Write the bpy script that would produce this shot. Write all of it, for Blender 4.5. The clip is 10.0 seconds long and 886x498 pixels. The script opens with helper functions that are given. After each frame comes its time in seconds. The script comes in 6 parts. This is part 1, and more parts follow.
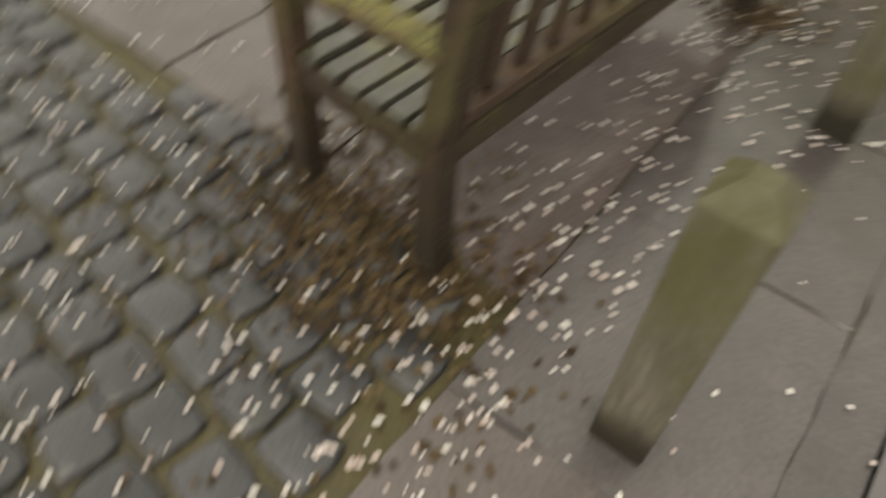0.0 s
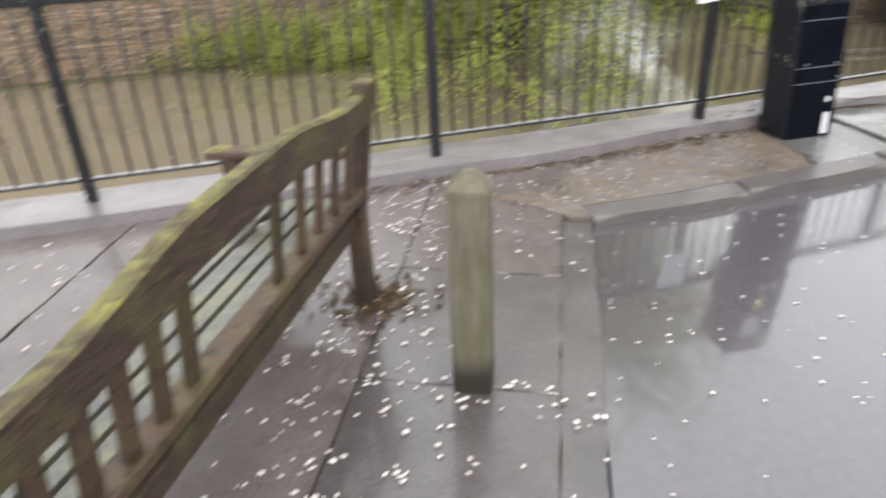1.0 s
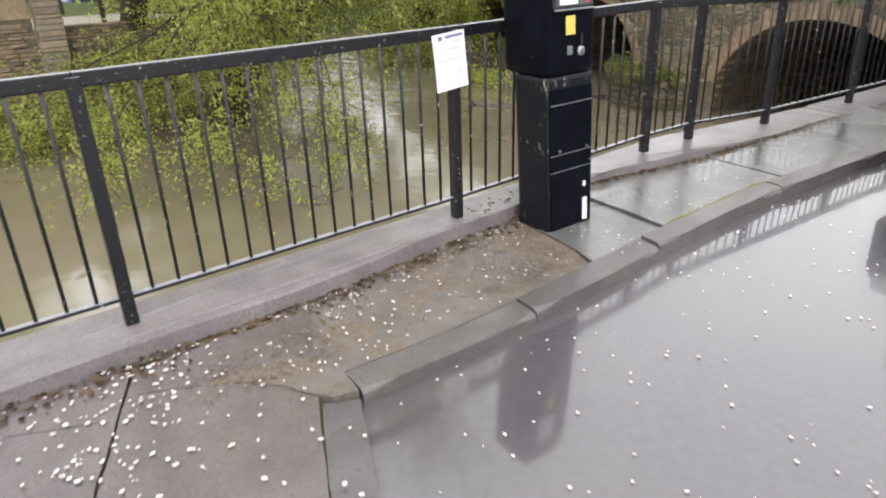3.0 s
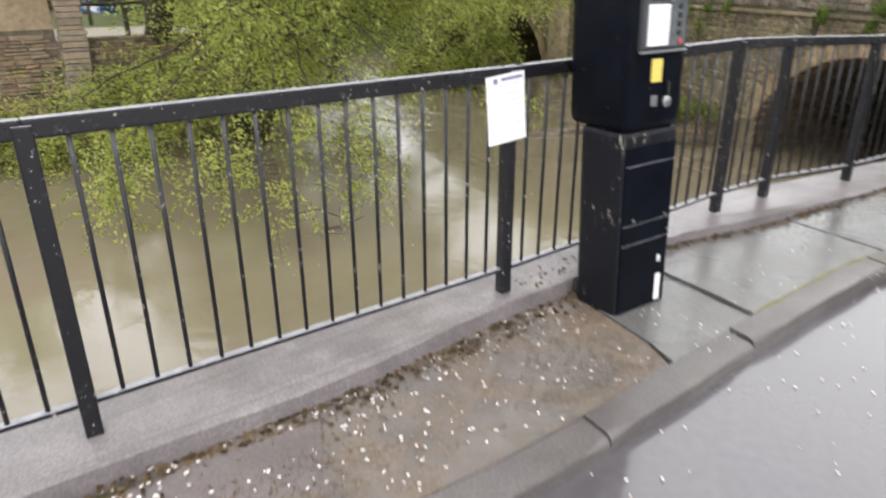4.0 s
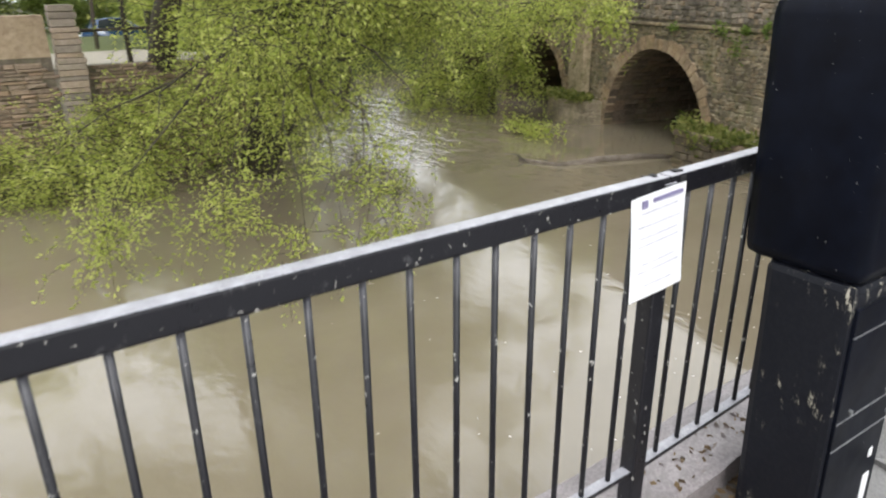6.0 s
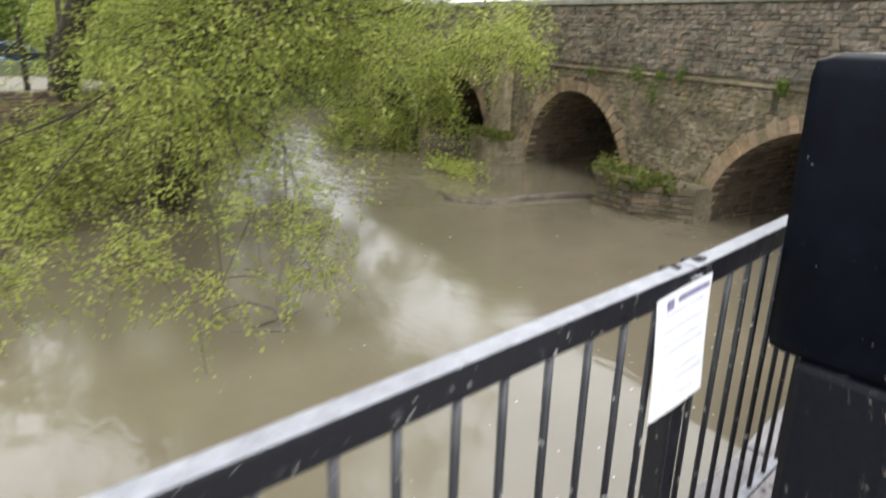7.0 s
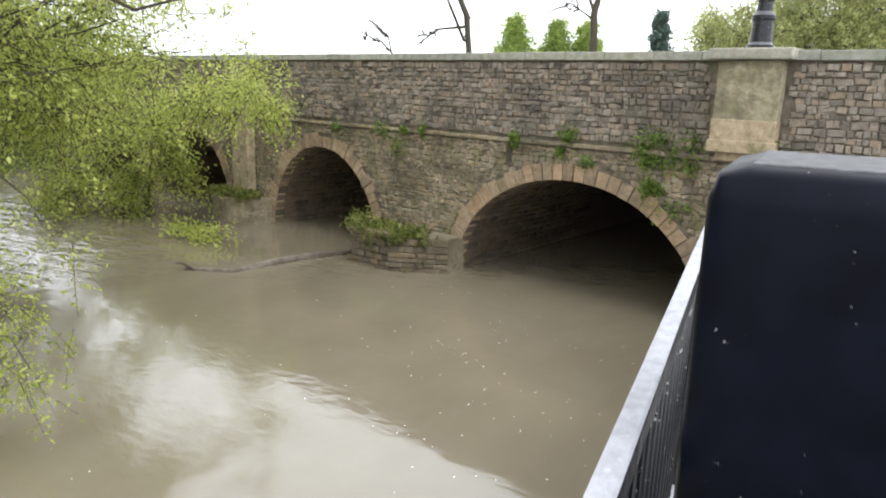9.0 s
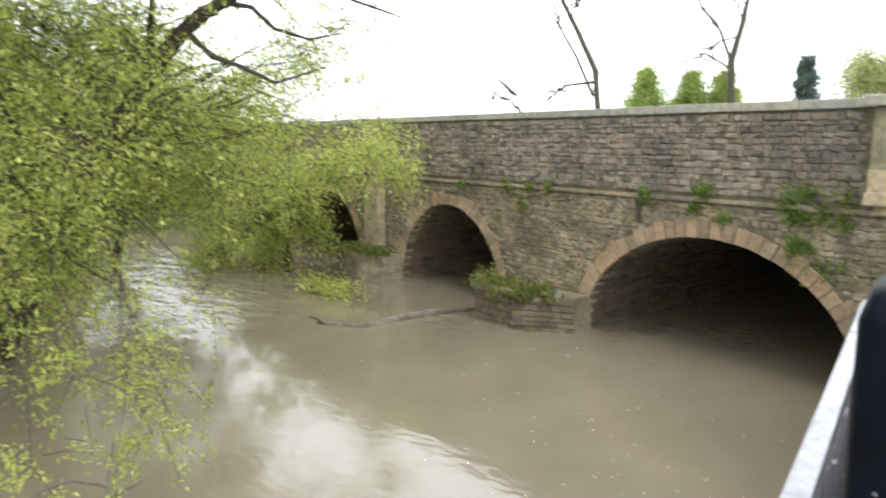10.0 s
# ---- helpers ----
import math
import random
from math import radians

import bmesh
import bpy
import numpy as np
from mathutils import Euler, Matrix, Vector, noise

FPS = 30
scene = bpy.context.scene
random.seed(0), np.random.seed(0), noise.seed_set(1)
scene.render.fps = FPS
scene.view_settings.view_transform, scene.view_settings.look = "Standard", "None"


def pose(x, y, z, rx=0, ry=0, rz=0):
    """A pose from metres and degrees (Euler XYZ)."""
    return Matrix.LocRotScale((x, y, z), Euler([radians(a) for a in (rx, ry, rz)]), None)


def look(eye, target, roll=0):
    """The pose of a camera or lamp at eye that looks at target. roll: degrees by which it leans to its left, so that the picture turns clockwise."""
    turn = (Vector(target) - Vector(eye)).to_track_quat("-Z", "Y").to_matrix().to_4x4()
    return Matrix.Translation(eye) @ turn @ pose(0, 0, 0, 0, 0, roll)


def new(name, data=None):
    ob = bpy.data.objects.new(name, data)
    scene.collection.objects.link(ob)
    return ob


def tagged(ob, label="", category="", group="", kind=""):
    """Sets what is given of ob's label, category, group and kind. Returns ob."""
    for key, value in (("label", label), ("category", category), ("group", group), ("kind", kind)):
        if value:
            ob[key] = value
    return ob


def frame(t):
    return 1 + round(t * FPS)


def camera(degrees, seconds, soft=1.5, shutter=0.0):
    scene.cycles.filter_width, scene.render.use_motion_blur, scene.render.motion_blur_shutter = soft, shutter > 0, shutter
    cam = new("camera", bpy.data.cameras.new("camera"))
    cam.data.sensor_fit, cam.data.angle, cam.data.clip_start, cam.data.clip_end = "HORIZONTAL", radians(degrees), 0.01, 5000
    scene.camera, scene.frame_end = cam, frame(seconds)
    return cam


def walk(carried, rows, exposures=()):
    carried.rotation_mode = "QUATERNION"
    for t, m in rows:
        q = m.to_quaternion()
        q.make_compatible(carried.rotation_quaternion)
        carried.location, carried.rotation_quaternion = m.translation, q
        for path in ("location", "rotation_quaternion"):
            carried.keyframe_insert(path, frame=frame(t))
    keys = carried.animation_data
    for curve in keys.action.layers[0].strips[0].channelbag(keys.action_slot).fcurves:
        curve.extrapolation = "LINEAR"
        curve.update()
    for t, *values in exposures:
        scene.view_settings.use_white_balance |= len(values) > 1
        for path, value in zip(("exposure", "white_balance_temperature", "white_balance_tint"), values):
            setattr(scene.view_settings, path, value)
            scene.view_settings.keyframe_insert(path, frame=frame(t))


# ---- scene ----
cam = camera(66.3, 10.0, soft=2.0, shutter=0.6)
PATH = [
    (0, (1.759, 0.758, 1.245), (1.479, 2.033, -0.27), 4.2),
    (0.1, (1.792, 0.78, 1.266), (1.572, 2.155, -0.17), 1.8),
    (0.2, (1.823, 0.79, 1.299), (1.668, 2.274, -0.033), 1.6),
    (0.3, (1.855, 0.812, 1.333), (1.798, 2.388, 0.103), 1.3),
    (0.4, (1.893, 0.826, 1.368), (1.915, 2.455, 0.208), 0.2),
    (0.5, (1.926, 0.838, 1.361), (1.986, 2.505, 0.258), -0.0),
    (0.6, (1.969, 0.887, 1.395), (2.097, 2.579, 0.335), -0.6),
    (1, (2.081, 0.967, 1.396), (2.462, 2.698, 0.469), -2.7),
    (1.5, (2.22, 1.142, 1.434), (3.015, 2.765, 0.577), -2.0),
    (2, (2.306, 1.335, 1.485), (3.293, 2.89, 0.706), -0.4),
    (2.2, (2.366, 1.41, 1.47), (3.353, 2.95, 0.662), -0.9),
    (3.5, (2.632, 2.145, 1.441), (3.693, 3.632, 0.628), -2.1),
    (4, (2.803, 2.446, 1.443), (3.819, 3.99, 0.679), -0.2),
    (4.5, (2.902, 2.72, 1.448), (3.901, 4.309, 0.757), 1.3),
    (5, (2.997, 3.029, 1.46), (4.034, 4.591, 0.764), 1.1),
    (5.5, (3.099, 3.292, 1.443), (4.063, 4.902, 0.752), 0.7),
    (5.7, (3.202, 3.408, 1.489), (4.159, 5.011, 0.773), -0.3),
    (6.8, (3.247, 3.83, 1.54), (4.426, 5.304, 0.878), 1.5),
    (7, (3.344, 3.933, 1.532), (4.559, 5.393, 0.905), 1.6),
    (7.5, (3.559, 4.129, 1.538), (4.944, 5.477, 1.023), 2.3),
    (8, (3.703, 4.258, 1.564), (5.114, 5.578, 1.048), 2.2),
    (8.5, (3.797, 4.369, 1.56), (5.341, 5.529, 1.041), 2.1),
    (9, (3.937, 4.432, 1.579), (5.632, 5.386, 1.113), 1.9),
    (9.5, (4.07, 4.442, 1.606), (5.692, 5.546, 1.222), 1.0),
    (10, (4.088, 4.451, 1.623), (5.592, 5.732, 1.307), 0.2),
]
walk(cam, [(t, look(eye, target, roll)) for t, eye, target, roll in PATH], [(0, -0.58, 7900, 4), (0.3, -0.12, 7100, 6), (0.6, 0.23, 6750, 8), (1.0, 0.33, 6500, 9), (2.0, 0.24, 6600, 10), (5.5, 0.34, 6500, 9), (7.5, 0.30, 6350, 8), (9.0, 0.53, 6250, 8), (10, 0.68, 6300, 7)])

SKY = 0.21
# world: even white overcast sky with one wide, weak sun
world = bpy.data.worlds.new("sky")
scene.world = world
world.use_nodes = True
wn, wl = world.node_tree.nodes, world.node_tree.links
sky = wn.new("ShaderNodeTexSky")
sky.sky_type, sky.sun_disc = "NISHITA", False
sky.sun_elevation, sky.sun_rotation = radians(48), radians(200)
sky.air_density, sky.dust_density, sky.ozone_density = 1.0, 4.0, 1.0
grey = wn.new("ShaderNodeHueSaturation")
grey.inputs["Saturation"].default_value = 0.12
cloud = wn.new("ShaderNodeMixRGB")
cloud.inputs["Fac"].default_value = 0.75
cloud.inputs["Color2"].default_value = (10.0, 10.1, 10.3, 1)
wl.new(sky.outputs["Color"], grey.inputs["Color"])
wl.new(grey.outputs["Color"], cloud.inputs["Color1"])
wl.new(cloud.outputs["Color"], wn["Background"].inputs["Color"])
wn["Background"].inputs["Strength"].default_value = SKY

sun_data = bpy.data.lights.new("sun", "SUN")
sun_data.energy, sun_data.angle, sun_data.color = 0.7, radians(25), (1.0, 0.97, 0.92)
sun = new("sun", sun_data)
sun.matrix_basis = look((-10, -25, 32), (0, 0, 0))

# ---- materials ----
MATS = {}


def mat(name, build):
    """A node material, built once; build gets the tree's helper and the shader."""
    if name not in MATS:
        m = bpy.data.materials.new(name)
        m.use_nodes = True
        build(N(m), m.node_tree.nodes["Principled BSDF"])
        MATS[name] = m
    return MATS[name]


class N:
    """Short names for node building in one material."""

    def __init__(self, m):
        self.t = m.node_tree
        self.co = self.add("ShaderNodeTexCoord").outputs["Object"]
        self.geo = self.add("ShaderNodeNewGeometry")
        self.pos = self.geo.outputs["Position"]
        self.out = self.t.nodes["Material Output"]

    def add(self, kind, **values):
        n = self.t.nodes.new(kind)
        for k, v in values.items():
            n.inputs[k].default_value = v
        return n

    def to(self, a, b):
        self.t.links.new(a, b)

    def noise(self, scale, detail=4.0, rough=0.55, stretch=None, world=True):
        n = self.add("ShaderNodeTexNoise", Scale=scale, Detail=detail, Roughness=rough)
        src = self.pos if world else self.co
        if stretch:
            mp = self.add("ShaderNodeMapping")
            mp.inputs["Scale"].default_value = stretch
            self.to(src, mp.inputs["Vector"])
            src = mp.outputs["Vector"]
        self.to(src, n.inputs["Vector"])
        return n.outputs["Fac"]

    def ramp(self, fac, stops):
        r = self.add("ShaderNodeValToRGB")
        e = r.color_ramp.elements
        while len(e) < len(stops):
            e.new(0.5)
        for el, (p, c) in zip(e, stops):
            el.position = p
            el.color = (c, c, c, 1) if isinstance(c, (int, float)) else (*c, 1)
        self.to(fac, r.inputs["Fac"])
        return r.outputs["Color"]

    def mix(self, fac, a, b, kind="MIX"):
        x = self.add("ShaderNodeMixRGB")
        x.blend_type = kind
        for s, v in (("Fac", fac), ("Color1", a), ("Color2", b)):
            if isinstance(v, (int, float)):
                x.inputs[s].default_value = v if s == "Fac" else (v, v, v, 1)
            elif isinstance(v, tuple):
                x.inputs[s].default_value = (*v, 1)
            else:
                self.to(v, x.inputs[s])
        return x.outputs["Color"]

    def math(self, op, a, b):
        x = self.add("ShaderNodeMath")
        x.operation = op
        for i, v in enumerate((a, b)):
            if isinstance(v, (int, float)):
                x.inputs[i].default_value = v
            else:
                self.to(v, x.inputs[i])
        return x.outputs[0]

    def sep(self, axis):
        s = self.add("ShaderNodeSeparateXYZ")
        self.to(self.pos, s.inputs[0])
        return s.outputs[axis]

    def up(self):
        s = self.add("ShaderNodeSeparateXYZ")
        self.to(self.geo.outputs["Normal"], s.inputs[0])
        return s.outputs["Z"]

    def rnd(self):
        o = self.add("ShaderNodeObjectInfo")
        return self.math("FRACT", self.math("ADD", o.outputs["Random"], self.geo.outputs["Random Per Island"]), 0.0)

    def bump(self, height, strength, dist, shader):
        b = self.add("ShaderNodeBump", Strength=strength, Distance=dist)
        self.to(height, b.inputs["Height"])
        self.to(b.outputs["Normal"], shader.inputs["Normal"])


def stone_mat(name, dark, light, moss=0.0, wet=0.0, tint=0.35, mosscol=(0.07, 0.09, 0.02), bump=0.5, patch=0.0):
    def build(n, s):
        base = n.ramp(n.noise(9, 6), [(0.3, dark), (0.72, light)])
        r = n.rnd()
        base = n.mix(tint, base, n.ramp(r, [(0.0, tuple(c * 0.45 for c in dark)), (0.5, light), (1.0, (light[0] * 1.15, light[1] * 0.95, light[2] * 0.75))]), "MIX")
        base = n.mix(n.math("MULTIPLY", n.ramp(n.noise(60, 3), [(0.35, 1.0), (0.55, 0.0)]), 0.35), base, tuple(c * 0.5 for c in dark))
        if patch:
            base = n.mix(n.math("MULTIPLY", n.ramp(n.noise(0.85, 5, 0.65), [(0.40, 1.0), (0.55, 0.0)]), patch), base, tuple(c * 0.6 for c in dark))
            base = n.mix(n.math("MULTIPLY", n.ramp(n.noise(1.3, 6, 0.75, (1, 1, 1.7)), [(0.57, 0.0), (0.68, 1.0)]), patch), base, tuple(min(0.5, c * 1.25) for c in light))
        if moss:
            m = n.math("MULTIPLY", n.ramp(n.noise(2.3, 6, 0.7), [(0.5, 0.0), (0.66, 1.0)]), moss)
            base = n.mix(m, base, mosscol)
        n.to(base, s.inputs["Base Color"])
        if wet:
            n.to(n.ramp(n.noise(1.7, 5), [(0.35, 0.62 - 0.5 * wet), (0.65, 0.85 - 0.45 * wet)]), s.inputs["Roughness"])
        else:
            s.inputs["Roughness"].default_value = 0.88
        n.bump(n.noise(38, 6, 0.65), bump, 0.02, s)
    return mat(name, build)


def flat_mat(name, col, rough=0.6, metal=0.0, var=0.15, scale=30, bump=0.15):
    def build(n, s):
        v = n.noise(scale, 5)
        n.to(n.ramp(v, [(0.3, tuple(c * (1 - var) for c in col)), (0.7, tuple(min(1, c * (1 + var)) for c in col))]), s.inputs["Base Color"])
        s.inputs["Roughness"].default_value, s.inputs["Metallic"].default_value = rough, metal
        n.bump(v, bump, 0.003, s)
    return mat(name, build)


def paint_build(n, s):
    # black paint, chipped all over; wet, worn upper faces get painted pale sky sheen
    v = n.noise(22, 6, 0.7)
    c = n.mix(n.ramp(v, [(0.60, 0.0), (0.68, 0.5)]), (0.009, 0.009, 0.012), (0.09, 0.09, 0.095))
    c = n.mix(n.ramp(n.noise(48, 3, 0.6), [(0.65, 0.0), (0.69, 0.8)]), c, (0.42, 0.41, 0.38))
    worn_sheen = n.math("MULTIPLY", n.ramp(n.up(), [(0.55, 0.0), (0.9, 1.0)]), n.ramp(n.noise(26, 6, 0.75), [(0.30, 0.95), (0.72, 0.45)]))
    c = n.mix(worn_sheen, c, (0.40, 0.40, 0.44))
    n.to(c, s.inputs["Base Color"])
    n.to(n.ramp(v, [(0.3, 0.25), (0.7, 0.5)]), s.inputs["Roughness"])
    s.inputs["Specular IOR Level"].default_value = 0.35
    n.bump(v, 0.35, 0.004, s)


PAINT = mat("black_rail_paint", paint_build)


def machine_build(n, s):
    v = n.noise(14, 5)
    c = n.ramp(v, [(0.3, (0.003, 0.0035, 0.006)), (0.75, (0.005, 0.0065, 0.012))])
    c = n.mix(n.ramp(n.noise(90, 2), [(0.74, 0.0), (0.77, 0.7)]), c, (0.35, 0.35, 0.34))
    n.to(c, s.inputs["Base Color"])
    n.to(n.ramp(n.noise(5, 5), [(0.3, 0.28), (0.7, 0.45)]), s.inputs["Roughness"])
    s.inputs["Specular IOR Level"].default_value = 0.06


MACHINE = mat("machine_enamel", machine_build)


def scuff_build(n, s):
    # scratched lower column of the machine
    c = n.mix(n.ramp(n.noise(9, 6, 0.75, (4.5, 4.5, 1.3)), [(0.57, 0.0), (0.62, 0.9)]), (0.005, 0.006, 0.010), (0.46, 0.43, 0.35))
    c = n.mix(n.ramp(n.noise(3.4, 3, 0.6), [(0.44, 1.0), (0.56, 0.0)]), c, (0.006, 0.007, 0.011))
    c = n.mix(n.ramp(n.noise(60, 4, 0.7), [(0.44, 1.0), (0.54, 0.0)]), c, (0.008, 0.009, 0.013))
    n.to(c, s.inputs["Base Color"])
    s.inputs["Roughness"].default_value = 0.42
    s.inputs["Specular IOR Level"].default_value = 0.25
    n.bump(n.noise(30, 5), 0.3, 0.004, s)


SCUFF = mat("machine_scuffed_enamel", scuff_build)


def wood_build(n, s, moss_from=0.42):
    g = n.noise(14, 6, 0.6, (1.2, 1.2, 9))
    c = n.ramp(g, [(0.25, (0.016, 0.009, 0.005)), (0.52, (0.052, 0.031, 0.019)), (0.8, (0.125, 0.080, 0.052))])
    c = n.mix(0.3, c, n.ramp(n.rnd(), [(0.0, (0.022, 0.014, 0.010)), (1.0, (0.16, 0.095, 0.062))]))
    moss = n.math("MULTIPLY", n.ramp(n.up(), [(0.25, 0.0), (0.8, 1.0)]), n.ramp(n.noise(5, 6, 0.75), [(moss_from, 0.0), (moss_from + 0.16, 0.9)]))
    c = n.mix(moss, c, n.ramp(n.noise(25, 4), [(0.3, (0.11, 0.10, 0.02)), (0.7, (0.26, 0.25, 0.055))]))
    c = n.mix(n.ramp(n.noise(4.2, 6, 0.75), [(0.50, 0.0), (0.66, 0.5)]), c, (0.115, 0.11, 0.035))
    c = n.mix(n.ramp(n.noise(19, 5, 0.7, (1.5, 1.5, 4)), [(0.36, 0.8), (0.46, 0.0)]), c, (0.012, 0.009, 0.006))
    foot = n.ramp(n.math("ADD", n.sep("Z"), n.math("MULTIPLY", n.noise(9, 4), 0.2)), [(0.12, 0.85), (0.36, 0.0)])
    c = n.mix(foot, c, (0.022, 0.017, 0.011))
    n.to(c, s.inputs["Base Color"])
    n.to(n.ramp(g, [(0.3, 0.45), (0.7, 0.8)]), s.inputs["Roughness"])
    n.bump(g, 0.5, 0.006, s)


WOOD = mat("weathered_bench_wood", wood_build)


def slat_build(n, s):
    g = n.noise(16, 6, 0.6, (1.5, 1.5, 6))
    # Pale grey-green base paints in the sky's reflection on the wet slats.
    c = n.ramp(g, [(0.3, (0.032, 0.031, 0.022)), (0.7, (0.098, 0.098, 0.074))])
    c = n.mix(n.ramp(n.noise(7, 5, 0.7), [(0.52, 0.0), (0.66, 0.7)]), c, (0.15, 0.145, 0.04))
    n.to(c, s.inputs["Base Color"])
    s.inputs["Roughness"].default_value = 0.4
    s.inputs["Coat Weight"].default_value, s.inputs["Coat Roughness"].default_value = 0.8, 0.2
    n.bump(g, 0.4, 0.005, s)


SLAT_WOOD = mat("sky_tinted_wet_slat", slat_build)
SEAT_WOOD = mat("weathered_seat_wood", lambda n, s: wood_build(n, s, 0.60))


def bollard_build(n, s, mossy=0.55):
    g = n.noise(11, 6, 0.65, (3.5, 3.5, 0.5))
    c = n.ramp(g, [(0.25, (0.070, 0.060, 0.042)), (0.6, (0.155, 0.140, 0.108)), (0.85, (0.26, 0.245, 0.20))])
    m = n.ramp(n.noise(2.6, 6, 0.7), [(0.40, 0.0), (0.62, 0.85)])
    c = n.mix(n.math("MULTIPLY", m, mossy), c, (0.085, 0.084, 0.022))
    co = n.add("ShaderNodeSeparateXYZ")
    n.to(n.co, co.inputs[0])
    wet = n.ramp(n.math("ADD", co.outputs["Z"], n.math("MULTIPLY", n.noise(14, 4), 0.06)), [(0.10, 1.0), (0.20, 0.0)])
    c = n.mix(wet, c, (0.022, 0.017, 0.010))
    n.to(c, s.inputs["Base Color"])
    s.inputs["Roughness"].default_value = 0.72
    n.bump(g, 0.6, 0.008, s)


BOLLARD = mat("bollard_timber", bollard_build)
MOSSY_BOLLARD = mat("mossy_bollard_timber", lambda n, s: bollard_build(n, s, 0.85))


def wet_build(dark, light, moss=0.0, gloss=0.5, tint=0.3):
    def build(n, s):
        c = n.ramp(n.noise(5, 7, 0.6), [(0.3, dark), (0.7, light)])
        c = n.mix(tint, c, n.ramp(n.rnd(), [(0.0, tuple(v * 0.6 for v in dark)), (1.0, light)]))
        c = n.mix(n.math("MULTIPLY", n.ramp(n.noise(90, 3), [(0.4, 1.0), (0.6, 0.0)]), 0.4), c, tuple(v * 0.5 for v in dark))
        if moss:
            c = n.mix(n.math("MULTIPLY", n.ramp(n.noise(4.5, 6, 0.7), [(0.54, 0.0), (0.7, 1.0)]), moss), c, (0.085, 0.075, 0.02))
        n.to(c, s.inputs["Base Color"])
        w = n.noise(1.1, 4, 0.5)
        n.to(n.ramp(w, [(0.38, 0.5 - 0.4 * gloss), (0.62, 0.75 - 0.35 * gloss)]), s.inputs["Roughness"])
        s.inputs["Specular IOR Level"].default_value = 0.6
        s.inputs["Coat Weight"].default_value, s.inputs["Coat IOR"].default_value = 0.55 * gloss, 1.55
        n.to(n.ramp(w, [(0.38, 0.10), (0.66, 0.30)]), s.inputs["Coat Roughness"])
        n.bump(n.noise(55, 5), 0.18, 0.01, s)
    return build


SLAB = mat("wet_stone_slab", wet_build((0.090, 0.071, 0.070), (0.165, 0.134, 0.131), 0.15, 0.95))
SLAB_GREY = mat("wet_grey_slab", wet_build((0.105, 0.102, 0.100), (0.185, 0.180, 0.175), 0.10, 0.9))
SLAB_WET = mat("soaked_grey_slab", wet_build((0.078, 0.068, 0.069), (0.140, 0.124, 0.124), 0.06, 1.0))
BEDDING = mat("joint_moss_and_grit", wet_build((0.050, 0.042, 0.014), (0.115, 0.092, 0.032), 0.9, 0.2))
SETT = mat("wet_granite_sett", wet_build((0.032, 0.032, 0.038), (0.080, 0.078, 0.086), 0.25, 0.7, 0.5))
KERB = mat("worn_kerb_stone", wet_build((0.078, 0.068, 0.067), (0.150, 0.132, 0.128), 0.22, 0.6))
COPING = mat("river_wall_coping_stone", wet_build((0.135, 0.118, 0.124), (0.285, 0.255, 0.262), 0.12, 0.5))


def grit_build(n, s):
    # wet worn concrete with drifts of brown grit and crumbled leaves
    c = n.ramp(n.noise(6, 7, 0.6), [(0.3, (0.105, 0.092, 0.085)), (0.7, (0.175, 0.155, 0.142))])
    grit = n.ramp(n.noise(75, 4, 0.7), [(0.3, (0.07, 0.047, 0.03)), (0.55, (0.17, 0.125, 0.09)), (0.75, (0.32, 0.25, 0.19))])
    drift = n.ramp(n.math("ADD", n.math("MULTIPLY", n.noise(2.4, 6, 0.7), 0.8), n.math("MULTIPLY", n.noise(24, 4, 0.7), 0.2)), [(0.46, 0.0), (0.58, 0.85)])
    c = n.mix(drift, c, grit)
    c = n.mix(n.math("MULTIPLY", n.ramp(n.noise(5.3, 6, 0.75), [(0.56, 0.0), (0.68, 1.0)]), 0.45), c, (0.075, 0.068, 0.028))
    n.to(c, s.inputs["Base Color"])
    n.to(n.mix(drift, n.ramp(n.noise(1.4, 4), [(0.38, 0.16), (0.62, 0.40)]), 0.7), s.inputs["Roughness"])
    n.bump(n.noise(70, 5, 0.7), 0.45, 0.012, s)


GRIT = mat("gravelly_dirt", grit_build)


def road_build(n, s):
    c = n.ramp(n.noise(26, 5), [(0.3, (0.058, 0.052, 0.062)), (0.7, (0.078, 0.071, 0.083))])
    c = n.mix(n.ramp(n.noise(0.9, 4), [(0.3, 0.0), (0.7, 0.5)]), c, (0.10, 0.09, 0.093))
    n.to(c, s.inputs["Base Color"])
    s.inputs["Roughness"].default_value = 0.25
    s.inputs["Coat Weight"].default_value, s.inputs["Coat IOR"].default_value = 1.0, 1.7
    n.to(n.ramp(n.noise(0.45, 3), [(0.40, 0.035), (0.70, 0.09)]), s.inputs["Coat Roughness"])
    b = n.add("ShaderNodeBump", Strength=0.05, Distance=0.02)
    n.to(n.noise(2.2, 2), b.inputs["Height"])
    n.to(b.outputs["Normal"], s.inputs["Coat Normal"])


ROAD = mat("flooded_asphalt", road_build)


